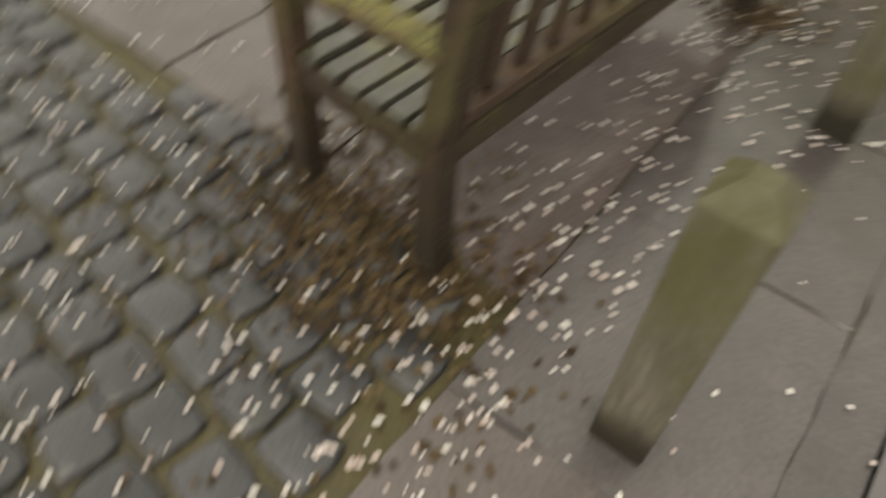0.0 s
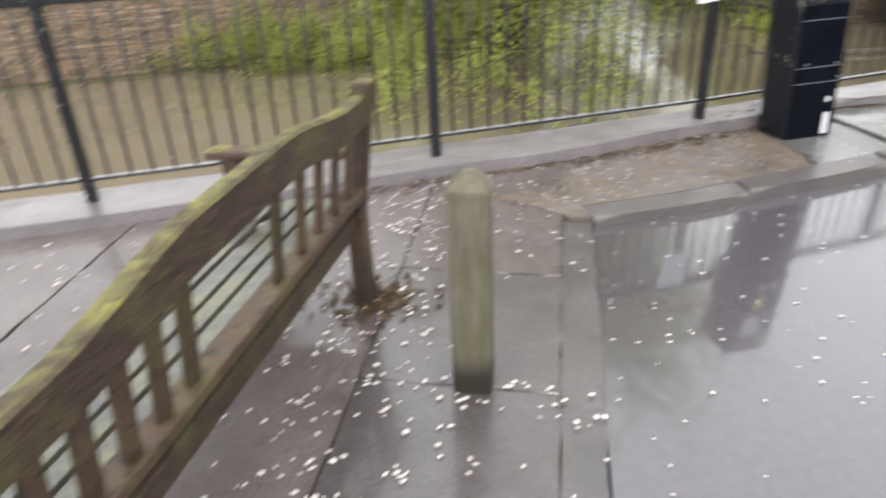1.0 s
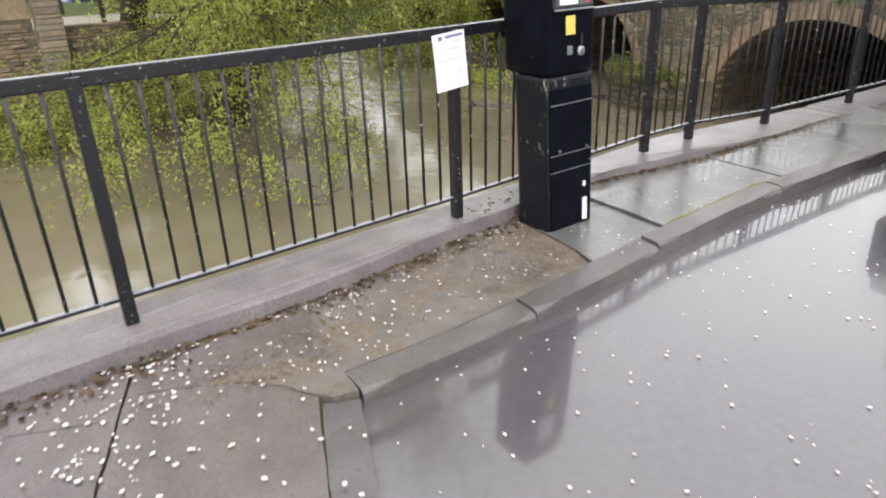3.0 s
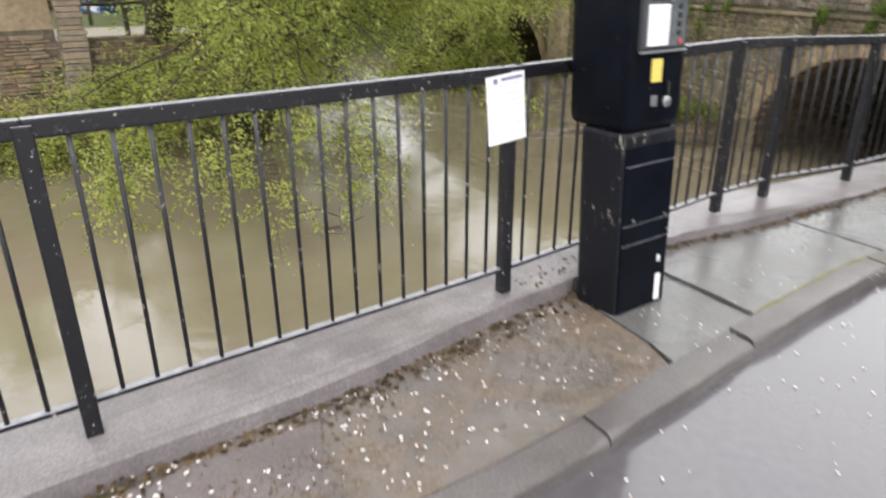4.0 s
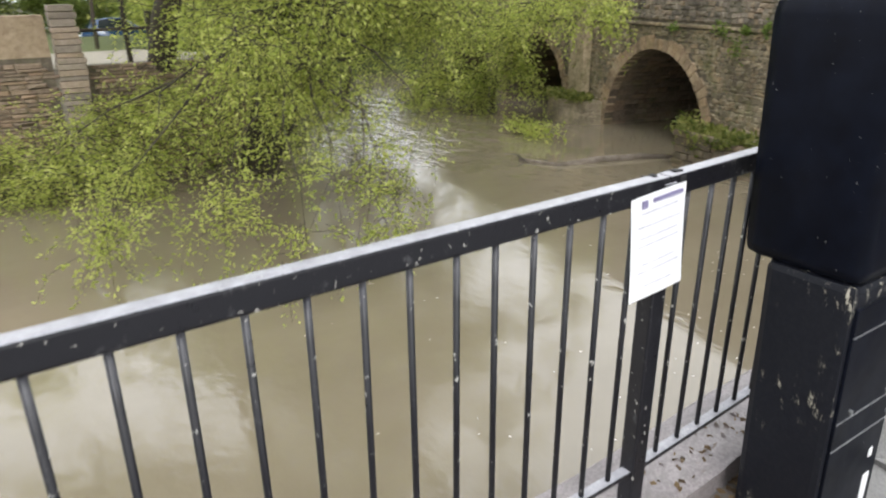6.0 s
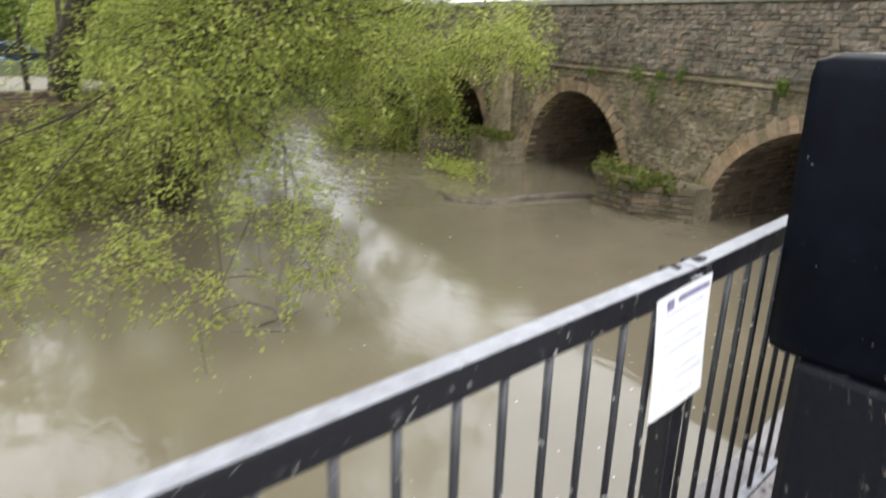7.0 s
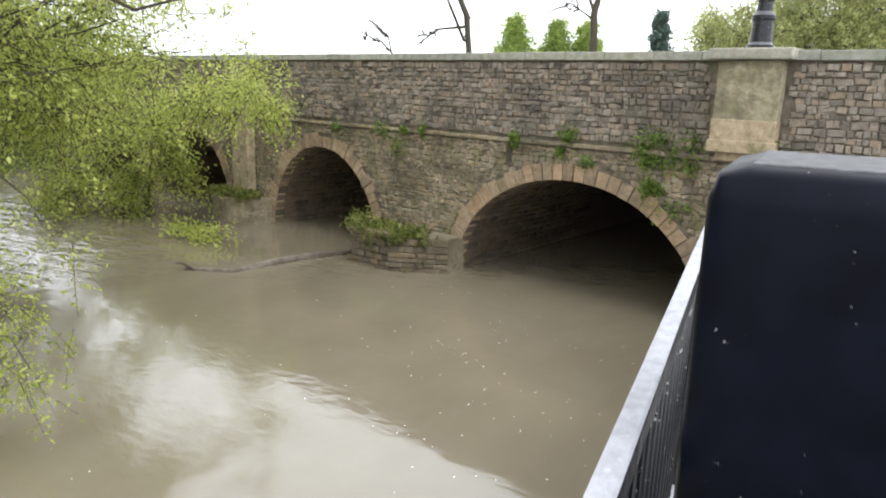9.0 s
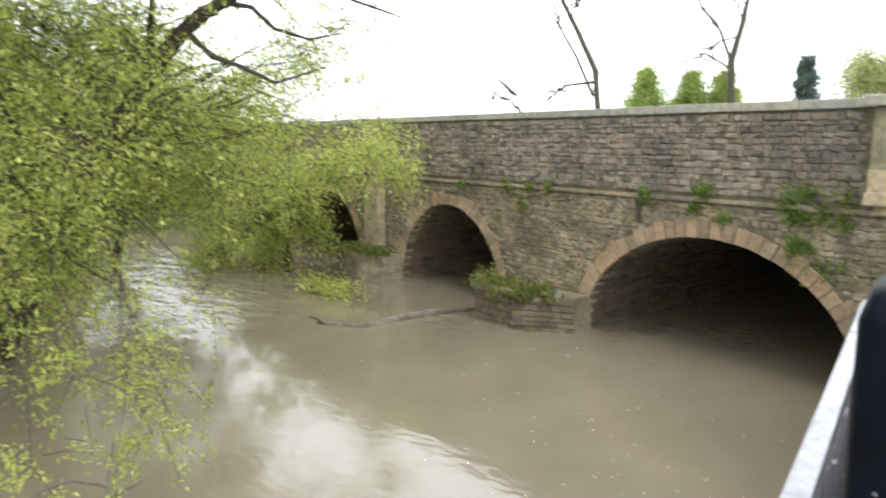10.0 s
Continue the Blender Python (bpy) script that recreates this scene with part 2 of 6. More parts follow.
def river_build(n, s):
    c = n.ramp(n.noise(0.35, 5, 0.6, (1, 1.4, 1)), [(0.3, (0.160, 0.134, 0.093)), (0.7, (0.200, 0.170, 0.122))])
    n.to(c, s.inputs["Base Color"])
    s.inputs["Roughness"].default_value = 0.06
    s.inputs["IOR"].default_value = 1.62
    s.inputs["Specular IOR Level"].default_value = 0.8
    a = n.noise(1.6, 3, 0.5, (1.0, 0.55, 1))
    b2 = n.noise(6.5, 3, 0.5, (1.0, 0.6, 1))
    h = n.math("ADD", n.math("MULTIPLY", a, 0.5), n.math("MULTIPLY", n.math("MULTIPLY", b2, 0.45), n.ramp(n.noise(0.25, 2), [(0.4, 0.15), (0.6, 1.0)])))
    chop = n.math("MULTIPLY", n.noise(2.6, 3, 0.6, (1.0, 0.35, 1)), n.ramp(n.math("MULTIPLY", n.math("ADD", n.sep("Y"), n.math("MULTIPLY", n.noise(0.3, 3), 4.0)), 0.025), [(0.47, 0.0), (0.58, 11.0)]))
    h = n.math("ADD", h, chop)
    n.bump(h, 0.13, 0.10, s)


RIVER = mat("muddy_river_water", river_build)


def leaf_mat(name, dark, light, yellow):
    def build(n, s):
        r = n.geo.outputs["Random Per Island"]
        c = n.ramp(r, [(0.0, dark), (0.55, light), (1.0, yellow)])
        c = n.mix(n.ramp(n.noise(0.9, 3), [(0.35, 0.0), (0.65, 0.35)]), c, dark)
        n.to(c, s.inputs["Base Color"])
        s.inputs["Roughness"].default_value = 0.55
        tr = n.add("ShaderNodeBsdfTranslucent")
        n.to(c, tr.inputs["Color"])
        mx = n.add("ShaderNodeMixShader", Fac=0.62)
        n.to(s.outputs[0], mx.inputs[1])
        n.to(tr.outputs[0], mx.inputs[2])
        n.to(mx.outputs[0], n.out.inputs["Surface"])
    return mat(name, build)


LEAF = leaf_mat("young_willow_leaf", (0.27, 0.33, 0.06), (0.50, 0.56, 0.13), (0.68, 0.69, 0.23))
LEAF_DARK = leaf_mat("bank_tree_leaf", (0.16, 0.22, 0.05), (0.32, 0.39, 0.09), (0.40, 0.44, 0.12))
LEAF_YELLOW = leaf_mat("weeping_willow_leaf", (0.32, 0.35, 0.13), (0.48, 0.50, 0.20), (0.60, 0.60, 0.28))
# Needle colours lifted towards blue to paint in the haze of distance.
LEAF_CONIFER = leaf_mat("hazed_conifer_needle", (0.09, 0.13, 0.11), (0.13, 0.18, 0.15), (0.17, 0.22, 0.18))
LEAF_HEDGE = leaf_mat("hedge_leaf", (0.20, 0.28, 0.06), (0.38, 0.47, 0.12), (0.50, 0.56, 0.18))
LEAF_WEED = leaf_mat("wall_weed_leaf", (0.10, 0.16, 0.035), (0.22, 0.31, 0.07), (0.34, 0.41, 0.11))
GRASS = leaf_mat("bank_grass", (0.09, 0.12, 0.025), (0.22, 0.25, 0.06), (0.38, 0.36, 0.13))
LITTER = leaf_mat("dead_leaf", (0.065, 0.040, 0.020), (0.16, 0.105, 0.052), (0.31, 0.22, 0.12))
DRY_LITTER = leaf_mat("crumbled_leaf", (0.15, 0.105, 0.07), (0.26, 0.19, 0.13), (0.42, 0.32, 0.24))
BARK = stone_mat("dark_wet_bark", (0.022, 0.018, 0.012), (0.075, 0.06, 0.042), 0.5, 0, 0.1, (0.05, 0.06, 0.015))


def petal_build(n, s):
    n.to(n.ramp(n.geo.outputs["Random Per Island"], [(0.0, (0.62, 0.50, 0.47)), (0.5, (0.78, 0.70, 0.67)), (1.0, (0.85, 0.82, 0.79))]), s.inputs["Base Color"])
    s.inputs["Roughness"].default_value = 0.5


PETAL = mat("blossom_petal", petal_build)

RUBBLE = stone_mat("bridge_rubble_stone", (0.115, 0.094, 0.062), (0.40, 0.335, 0.24), 0.75, 0, 0.45, (0.15, 0.14, 0.062), bump=0.9, patch=0.6)
PARAPET_STONE = stone_mat("parapet_rubble_stone", (0.095, 0.080, 0.064), (0.35, 0.30, 0.245), 0.35, 0, 0.5, (0.155, 0.15, 0.10), bump=1.0, patch=0.5)
MORTAR = stone_mat("old_mortar", (0.070, 0.057, 0.042), (0.19, 0.16, 0.12), 0.5, 0, 0.1)
# Darker than the facing: the arches' inner shade is painted into this stone.
SHADED_VAULT = stone_mat("shaded_vault_stone", (0.045, 0.034, 0.024), (0.17, 0.130, 0.092), 0.3, 0, 0.5)
VOUSSOIR = stone_mat("sandstone_voussoir", (0.20, 0.135, 0.085), (0.45, 0.345, 0.235), 0.3, 0, 0.38, bump=0.9, patch=0.4)
ASHLAR = stone_mat("pale_ashlar", (0.22, 0.175, 0.115), (0.48, 0.40, 0.28), 0.8, 0, 0.2, (0.10, 0.10, 0.035))
STAINED_ASHLAR = stone_mat("stained_ashlar", (0.15, 0.13, 0.08), (0.42, 0.37, 0.25), 0.6, 0, 0.1, (0.17, 0.16, 0.07), patch=0.7)
BRIDGE_COPING = stone_mat("lichened_coping", (0.20, 0.20, 0.165), (0.40, 0.39, 0.34), 0.45, 0, 0.2, (0.17, 0.19, 0.11))
BANK_STONE = stone_mat("bank_wall_stone", (0.16, 0.115, 0.082), (0.36, 0.275, 0.205), 0.5, 0, 0.42, (0.10, 0.09, 0.045))
RENDERED = stone_mat("stained_render", (0.27, 0.20, 0.13), (0.45, 0.35, 0.25), 0.3, 0, 0.1, (0.12, 0.08, 0.05), 0.2)
EARTH = stone_mat("bank_earth", (0.05, 0.04, 0.025), (0.11, 0.09, 0.05), 0.8, 0, 0.1)
MEADOW = stone_mat("meadow_ground", (0.06, 0.075, 0.025), (0.13, 0.15, 0.05), 0.5, 0, 0.1)
GRAVEL = stone_mat("car_park_gravel", (0.22, 0.2, 0.17), (0.36, 0.33, 0.28), 0.1, 0, 0.1)
WHITE = flat_mat("white_plastic_sheet", (0.82, 0.82, 0.85), 0.35, 0, 0.03, 12, 0.3)
INK = flat_mat("violet_grey_print", (0.22, 0.20, 0.33), 0.6)
PALE_INK = flat_mat("pale_print", (0.60, 0.60, 0.66), 0.6)
YELLOW = flat_mat("yellow_sticker", (0.72, 0.56, 0.13), 0.5, 0, 0.12)
STEEL = flat_mat("dull_steel", (0.42, 0.43, 0.44), 0.35, 0.9)
SCREEN = flat_mat("screen_plastic", (0.10, 0.11, 0.12), 0.25, 0, 0.2)
RUBBER = flat_mat("black_rubber", (0.015, 0.015, 0.016), 0.8)
RED = flat_mat("red_button", (0.5, 0.05, 0.06), 0.4)


def gloss_mat(name, col, rough, coat=0.0):
    def build(n, s):
        s.inputs["Base Color"].default_value = (*col, 1)
        s.inputs["Coat Weight"].default_value = coat
        n.to(n.ramp(n.noise(3, 4), [(0.3, rough * 0.7), (0.7, rough * 1.4)]), s.inputs["Roughness"])
    return mat(name, build)


BLUE = gloss_mat("blue_car_paint", (0.012, 0.045, 0.12), 0.25, 1.0)
NAVY = gloss_mat("navy_car_paint", (0.012, 0.016, 0.03), 0.25, 1.0)
GLASS = gloss_mat("car_glass", (0.02, 0.025, 0.03), 0.03)
LENS = gloss_mat("lamp_lens", (0.6, 0.62, 0.65), 0.1)

# ---- building helpers ----
def bm_new():
    return bmesh.new()


def box(bm, c, size, bevel=0.0, turn=None, taper=1.0):
    """A box by centre and size, with rounded edges; taper narrows its top."""
    m = Matrix.Translation(c) @ (turn.to_4x4() if turn else Matrix()) @ Matrix.Diagonal((*size, 1))
    r = bmesh.ops.create_cube(bm, size=1.0)
    vs = r["verts"]
    for v in vs:
        if v.co.z > 0:
            v.co.x *= taper
            v.co.y *= taper
    bmesh.ops.transform(bm, matrix=m, verts=vs)
    if bevel:
        es = list({e for v in vs for e in v.link_edges})
        bmesh.ops.bevel(bm, geom=es, offset=bevel, segments=2, affect="EDGES", profile=0.6)
    return bm


def rod(bm, a, b, r, n=8, r2=None):
    """A round bar from a to b."""
    a, b = Vector(a), Vector(b)
    d = b - a
    q = d.to_track_quat("Z", "Y").to_matrix().to_4x4()
    bmesh.ops.create_cone(bm, cap_ends=True, segments=n, radius1=r, radius2=r if r2 is None else r2, depth=d.length, matrix=Matrix.Translation((a + b) / 2) @ q)
    return bm


def lathe(bm, profile, c, n=20):
    """A turned shape from (radius, height) pairs."""
    rings = []
    for r, z in profile:
        rings.append([bm.verts.new((c[0] + r * math.cos(2 * math.pi * i / n), c[1] + r * math.sin(2 * math.pi * i / n), c[2] + z)) for i in range(n)])
    for p, q in zip(rings, rings[1:]):
        for i in range(n):
            bm.faces.new((p[i], p[(i + 1) % n], q[(i + 1) % n], q[i]))
    bm.faces.new(list(reversed(rings[0])))
    bm.faces.new(rings[-1])
    return bm


def prism(bm, outline, z0, z1):
    """An upright block over a plan outline; z0 and z1 are heights or functions of x, y."""
    f0 = z0 if callable(z0) else (lambda x, y: z0)
    f1 = z1 if callable(z1) else (lambda x, y: z1)
    lo = [bm.verts.new((x, y, f0(x, y))) for x, y in outline]
    hi = [bm.verts.new((x, y, f1(x, y))) for x, y in outline]
    n = len(outline)
    bm.faces.new(list(reversed(lo)))
    bm.faces.new(hi)
    for i in range(n):
        bm.faces.new((lo[i], lo[(i + 1) % n], hi[(i + 1) % n], hi[i]))
    return bm


def link(name, bm, material, smooth=False):
    bmesh.ops.recalc_face_normals(bm, faces=bm.faces)
    me = bpy.data.meshes.new(name)
    bm.to_mesh(me)
    bm.free()
    me.materials.append(material)
    if smooth:
        for p in me.polygons:
            p.use_smooth = True
    return new(name, me)


def thing(name, at, label, category, group="", kind=""):
    ob = new(name)
    ob.matrix_basis = Matrix.Translation(at)
    ob.empty_display_size = 0.1
    return tagged(ob, label, category, group, kind)


def under(ob, parent):
    """Makes ob a part of parent without moving it."""
    ob.parent = parent
    if parent.parent is None:
        ob.matrix_parent_inverse = parent.matrix_basis.inverted()
    return ob


def part(name, bm, material, parent, label="", smooth=False):
    ob = under(link(name, bm, material, smooth), parent)
    return tagged(ob, label)


def solid(name, bm, material, label, category, kind="structure"):
    return tagged(link(name, bm, material), label, category, kind=kind)


def raw(name, verts, faces, material, smooth=False):
    me = bpy.data.meshes.new(name)
    me.from_pydata(verts, [], faces)
    me.materials.append(material)
    if smooth:
        for p in me.polygons:
            p.use_smooth = True
    return new(name, me)


def slope(x, y):
    """The pavement's height: it rises gently towards the river."""
    return 0.045 * (y - 3.65)


def dirt_z(x, y):
    """The worn concrete and grit beside the coping, a little hollow."""
    return 0.3 * slope(x, y) + 0.012 - 0.010 * min(1.0, max(0.0, (x - 4.3) / 0.4))


def road_z(x, y):
    """The flooded road's height, nearly level."""
    return -0.045 + 0.016 * (y - 3.65)


def along(x, knots):
    """Height of a bent line through the knots (x, y)."""
    for (xa, ya), (xb, yb) in zip(knots, knots[1:]):
        if x <= xb:
            break
    return ya + (yb - ya) * (x - xa) / (xb - xa)


def kerb_y(x):
    """The kerb's face along the road."""
    return along(x, [(3.0, 3.645), (3.85, 3.64), (4.28, 3.665), (5.15, 3.75), (6.2, 3.825), (7.3, 3.80), (16, 3.5), (60, 2.9)])


def rail_y(x):
    return along(x, [(-60, 2.9), (1.05, 4.475), (2.86, 4.527), (4.57, 4.610), (6.28, 4.765), (6.86, 4.823), (7.76, 4.757), (9.06, 4.725), (16, 4.5)])


def rail_drop(x):
    """How far coping and railing sink towards the bridge."""
    return along(x, [(-60, 0.0), (6.28, 0.012), (6.86, -0.012), (7.76, -0.045), (9.06, -0.06), (60, -0.1)])


def coping_in(x):
    return along(x, [(-60, 2.70), (1.05, 4.27), (2.5, 4.315), (3.7, 4.385), (4.3, 4.485), (4.93, 4.545), (5.65, 4.665), (5.85, 4.645), (6.37, 4.565), (7.2, 4.535), (9.0, 4.53), (16, 4.3), (60, 3.5)])


KNOTS = [3.404, 3.85, 4.28, 4.7, 5.15, 5.65, 5.85, 6.37, 7.3, 9.0, 16, 60]
rng = random.Random(7)

# ---- ground, river, banks ----
WATER = -2.42
bm = bm_new()
prism(bm, [(-400, -400), (500, -400), (500, 400), (-400, 400)], -3.6, -3.3)
solid("ground", bm, EARTH, "dark muddy river bed and earth", "ground")

bm = bm_new()
bmesh.ops.create_grid(bm, x_segments=2, y_segments=2, size=1.0, matrix=Matrix.Translation((20, 19.5, WATER)) @ Matrix.Diagonal((90, 14.7, 1, 1)))
solid("river_water", bm, RIVER, "brown flooded river water with soft ripples", "water")

bm = bm_new()
prism(bm, [(-60, 20.08), (8.2, 20.08), (8.6, 21.5), (8.8, 34.2), (-60, 34.2)], -3.3, lambda x, y: 0.0 - 0.05 * (y - 20))
solid("far_bank_ground", bm, GRAVEL, "pale gravel car park on the far bank", "ground")
bm = bm_new()
prism(bm, [(-120, 34.2), (14, 34.2), (22, 34), (120, 34), (120, 140), (-120, 140)], -3.3, lambda x, y: -0.71 - 0.045 * (min(y, 60) - 34) - 0.001)
solid("meadow_ground", bm, MEADOW, "rough green meadow beyond the river", "ground")
bm = bm_new()
prism(bm, [(38.4, -40), (140, -40), (140, 33.9), (38.4, 33.9)], -3.3, lambda x, y: 0.6 if y < 4 else (-2.7 if y < 22 else -2.3))
solid("east_bank_ground", bm, MEADOW, "grassy low ground beyond the bridge", "ground")

# near land: pavement body, road body, river wall
bm = bm_new()
prism(bm, [(-60, -60), (1.265, -60), (1.265, -1.5), (3.39, 3.645), (3.4, 4.34), (1.05, 4.27), (-60, 2.70)], -3.3, lambda x, y: slope(x, y) - 0.022)
PAVE = solid("pavement", bm, BEDDING, "wet mossy pavement bed with slabs and setts", "pavement")
bm = bm_new()
prism(bm, [(1.272, -60), (60, -60)] + [(q, kerb_y(q) + 0.03) for q in reversed(KNOTS)] + [(3.397, 3.645), (1.272, -1.5)], -3.3, lambda x, y: road_z(x, y))
solid("road", bm, ROAD, "rain-flooded asphalt road mirroring the sky", "road")
bm = bm_new()
prism(bm, [(q, kerb_y(q) + 0.034) for q in KNOTS] + [(q, coping_in(q)) for q in reversed(KNOTS)], -3.3, -0.012)
PATH_BED = solid("riverside_pavement", bm, GRIT, "gritty dirt and slab pavement beside the river rail", "pavement")

# ---- river wall with coping stones ----
bm = bm_new()
knots = [-60, -20, 1.05, 2.86, 3.7, 4.3, 4.57, 4.93, 5.65, 5.85, 6.28, 6.86, 7.2, 7.76, 9.06, 16]
prism(bm, [(q, coping_in(q) + 0.006) for q in knots] + [(q, rail_y(q) + 0.155) for q in reversed(knots)], -3.3, -0.02)
RIVER_WALL = solid("river_wall", bm, MORTAR, "stone river wall under the railing", "wall")
x, nth = -9.0, 0
while x < 13:
    w = {0: 6.0, 1: 8.6, 2: 3.0}.get(nth, 3.0)
    nth += 1
    a, b = x + 0.004, x + w - 0.004
    bm = bm_new()
    steps = [a + (b - a) * i / 24 for i in range(25)]
    wear = lambda q: 0.006 * math.sin(q * 3.1) + 0.004 * math.sin(q * 8.7 + 1) + 0.003 * math.sin(q * 21)
    prism(bm, [(q, coping_in(q) - 0.008 + wear(q)) for q in steps] + [(q, rail_y(q) + 0.17) for q in reversed(steps)], -0.12, lambda px_, py_: 0.080 + rail_drop(px_) + 0.003 * math.sin(px_ * 5))
    es = [e for e in bm.edges if min(v.co.z for v in e.verts) > -0.05]
    bmesh.ops.bevel(bm, geom=es, offset=0.024, segments=2, affect="EDGES", profile=0.5)
    part("coping_stone", bm, COPING, RIVER_WALL)
    x += w

# kerb stones
KERB_LINE = thing("kerb", (3.4, 3.6, 0), "worn mossy stone kerb along the wet road", "kerb", kind="structure")
x = 3.41
for w in (0.86, 0.92, 0.0, 1.25, 1.0, 1.1, 1.15, 1.0, 1.2, 1.1, 1.2, 1.1):
    if w == 0.0:
        x += 0.012
        continue
    bm = bm_new()
    a, b = x + 0.002, x + w - 0.002
    rise = 0.012 + min(0.03, 0.014 * (x - 3.4))
    d = 0.012 * (x > 5.1)
    cuts = [a + (b - a) * i / 6 for i in range(7)]
    prism(bm, [(q, kerb_y(q) + d + 0.003 * math.sin(9 * q)) for q in cuts] + [(q, kerb_y(q) + 0.135) for q in reversed(cuts)], -0.2, lambda px_, py_: rise + 0.05 * (py_ - kerb_y(px_) - 0.13))
    es = [e for e in bm.edges if min(v.co.z for v in e.verts) > -0.1 and max(v.co.y - kerb_y(v.co.x) for v in e.verts) < 0.05]
    bmesh.ops.bevel(bm, geom=es, offset=0.032, segments=3, affect="EDGES", profile=0.5)
    part("kerb_stone", bm, KERB, KERB_LINE)
    x += w


def slab(name, outline, lift, material, parent, ground=slope, bevel=0.004, depth=0.06):
    bm = bm_new()
    rough_edge = []
    for (xa, ya), (xb, yb) in zip(outline, outline[1:] + outline[:1]):
        k = max(1, int(math.hypot(xb - xa, yb - ya) / 0.09))
        for i in range(k):
            j = 0.0035 if i else 0.0
            rough_edge.append((xa + (xb - xa) * i / k + rng.gauss(0, j), ya + (yb - ya) * i / k + rng.gauss(0, j)))
    outline = rough_edge
    tx, ty = rng.uniform(-0.006, 0.006), rng.uniform(-0.006, 0.006)
    cx, cy = sum(p[0] for p in outline) / len(outline), sum(p[1] for p in outline) / len(outline)
    prism(bm, outline, lambda px_, py_: ground(px_, py_) - depth, lambda px_, py_: ground(px_, py_) + lift + tx * (px_ - cx) + ty * (py_ - cy))
    top = [e for e in bm.edges if all(v.co.z > ground(v.co.x, v.co.y) - depth / 2 for v in e.verts)]
    bmesh.ops.bevel(bm, geom=top, offset=bevel, segments=1, affect="EDGES")
    return part(name, bm, material, parent)


# slabs beside the machine
flat = lambda px_, py_: 0.0
slab("slab", [(4.81, 3.852), (5.40, 3.889), (5.435, 4.434), (4.90, 4.405), (4.857, 4.017)], 0.018, SLAB_GREY, PATH_BED, flat)
slab("slab", [(5.415, 3.893), (6.64, kerb_y(6.64) + 0.14), (6.66, 4.545), (5.90, 4.63), (5.65, 4.65), (5.45, 4.60)], 0.03, SLAB_GREY, PATH_BED, flat)
xx = 6.65
for w in (1.2, 1.1, 1.3, 1.2, 1.1, 1.3):
    slab("slab", [(xx + 0.01, kerb_y(xx) + 0.14), (xx + w, kerb_y(xx + w) + 0.14), (xx + w, coping_in(xx + w) - 0.01), (xx + 0.03, coping_in(xx) - 0.01)], 0.026, SLAB_GREY, PATH_BED, flat)
    xx += w
bm = bm_new()
cuts = [5.43 + 0.1 * i for i in range(12)]
prism(bm, [(q, kerb_y(q) + 0.130 + 0.003 * math.sin(31 * q)) for q in cuts] + [(q, kerb_y(q) + 0.147 + 0.004 * math.sin(23 * q)) for q in reversed(cuts)], -0.03, lambda px_, py_: 0.037 + 0.002 * math.sin(47 * px_))
part("moss_joint", bm, flat_mat("joint_moss", (0.15, 0.15, 0.035), 0.9, 0, 0.5, 60, 0.6), PATH_BED, "yellow-green moss in the kerb joint")
dirt = bm_new()
ragged = [(2.86, 4.10), (2.93, 4.06), (2.98, 4.0), (3.08, 3.96), (3.13, 3.91), (3.20, 3.84), (3.24, 3.76), (3.31, 3.672), (3.40, 3.652), (3.412, 3.783), (3.85, 3.778), (4.28, 3.803), (4.79, 3.85), (4.82, 3.93), (4.85, 4.02), (4.87, 4.2), (4.89, 4.40), (4.93, 4.54), (4.3, 4.48), (3.7, 4.38), (2.9, 4.33)]
prism(dirt, ragged, -0.05, dirt_z)
part("dirt_patch", dirt, GRIT, PATH_BED, "worn wet concrete with drifts of brown grit")

# slabs in the kerb's slanting frame: u back along the road's edge, v away from the road
KX, KY, DX, DY = 3.40, 3.645, 0.3855, 0.9227


def uv(u, v):
    return KX - DX * u - DY * v, KY - DY * u + DX * v


def quad(u0, u1, v0, v1, g=0.003):
    return [uv(u0 + g, v0 + g), uv(u0 + g, v1 - g), uv(u1 - g, v1 - g), uv(u1 - g, v0 + g)]


def clipped(outline, ymax):
    """The outline cut off at the line y = ymax."""
    out = []
    for (x0, y0), (x1, y1) in zip(outline, outline[1:] + outline[:1]):
        if y0 <= ymax:
            out.append((x0, y0))
        if (y0 <= ymax) != (y1 <= ymax):
            f = (ymax - y0) / (y1 - y0)
            out.append((x0 + f * (x1 - x0), ymax))
    return out


u = 0.012
for w in (6.1,):
    slab("edging_slab", quad(u, u + w, -0.002, 0.139, 0.002), 0.0, SLAB_WET, PAVE)
    u += w
u = -0.88
for w in (0.70, 0.70, 0.71, 0.70, 0.72, 0.7, 0.7, 0.7, 0.7):
    slab("slab", clipped(quad(u, u + w, 0.140, 0.811, 0.002), 4.27), 0.001, SLAB_WET if 0.4 < u < 2 else SLAB, PAVE)
    u += w
for row, (v0, v1) in enumerate(((0.815, 1.52), (1.523, 2.2), (2.203, 2.85), (2.853, 3.5), (3.503, 4.2), (4.203, 4.9), (4.903, 5.6))):
    u = -1.9 - 0.45 * row
    while u < (2.3 if row < 4 else 1.2):
        w = rng.uniform(0.75, 1.15)
        if u + w > 2.0:
            w = 2.36 - u
        o = clipped(quad(u, u + w, v0, v1, 0.002), 4.29)
        if len(o) > 2 and max(p[1] for p in o) - min(p[1] for p in o) > 0.06:
            slab("slab", o, 0.0, SLAB, PAVE)
        u += w

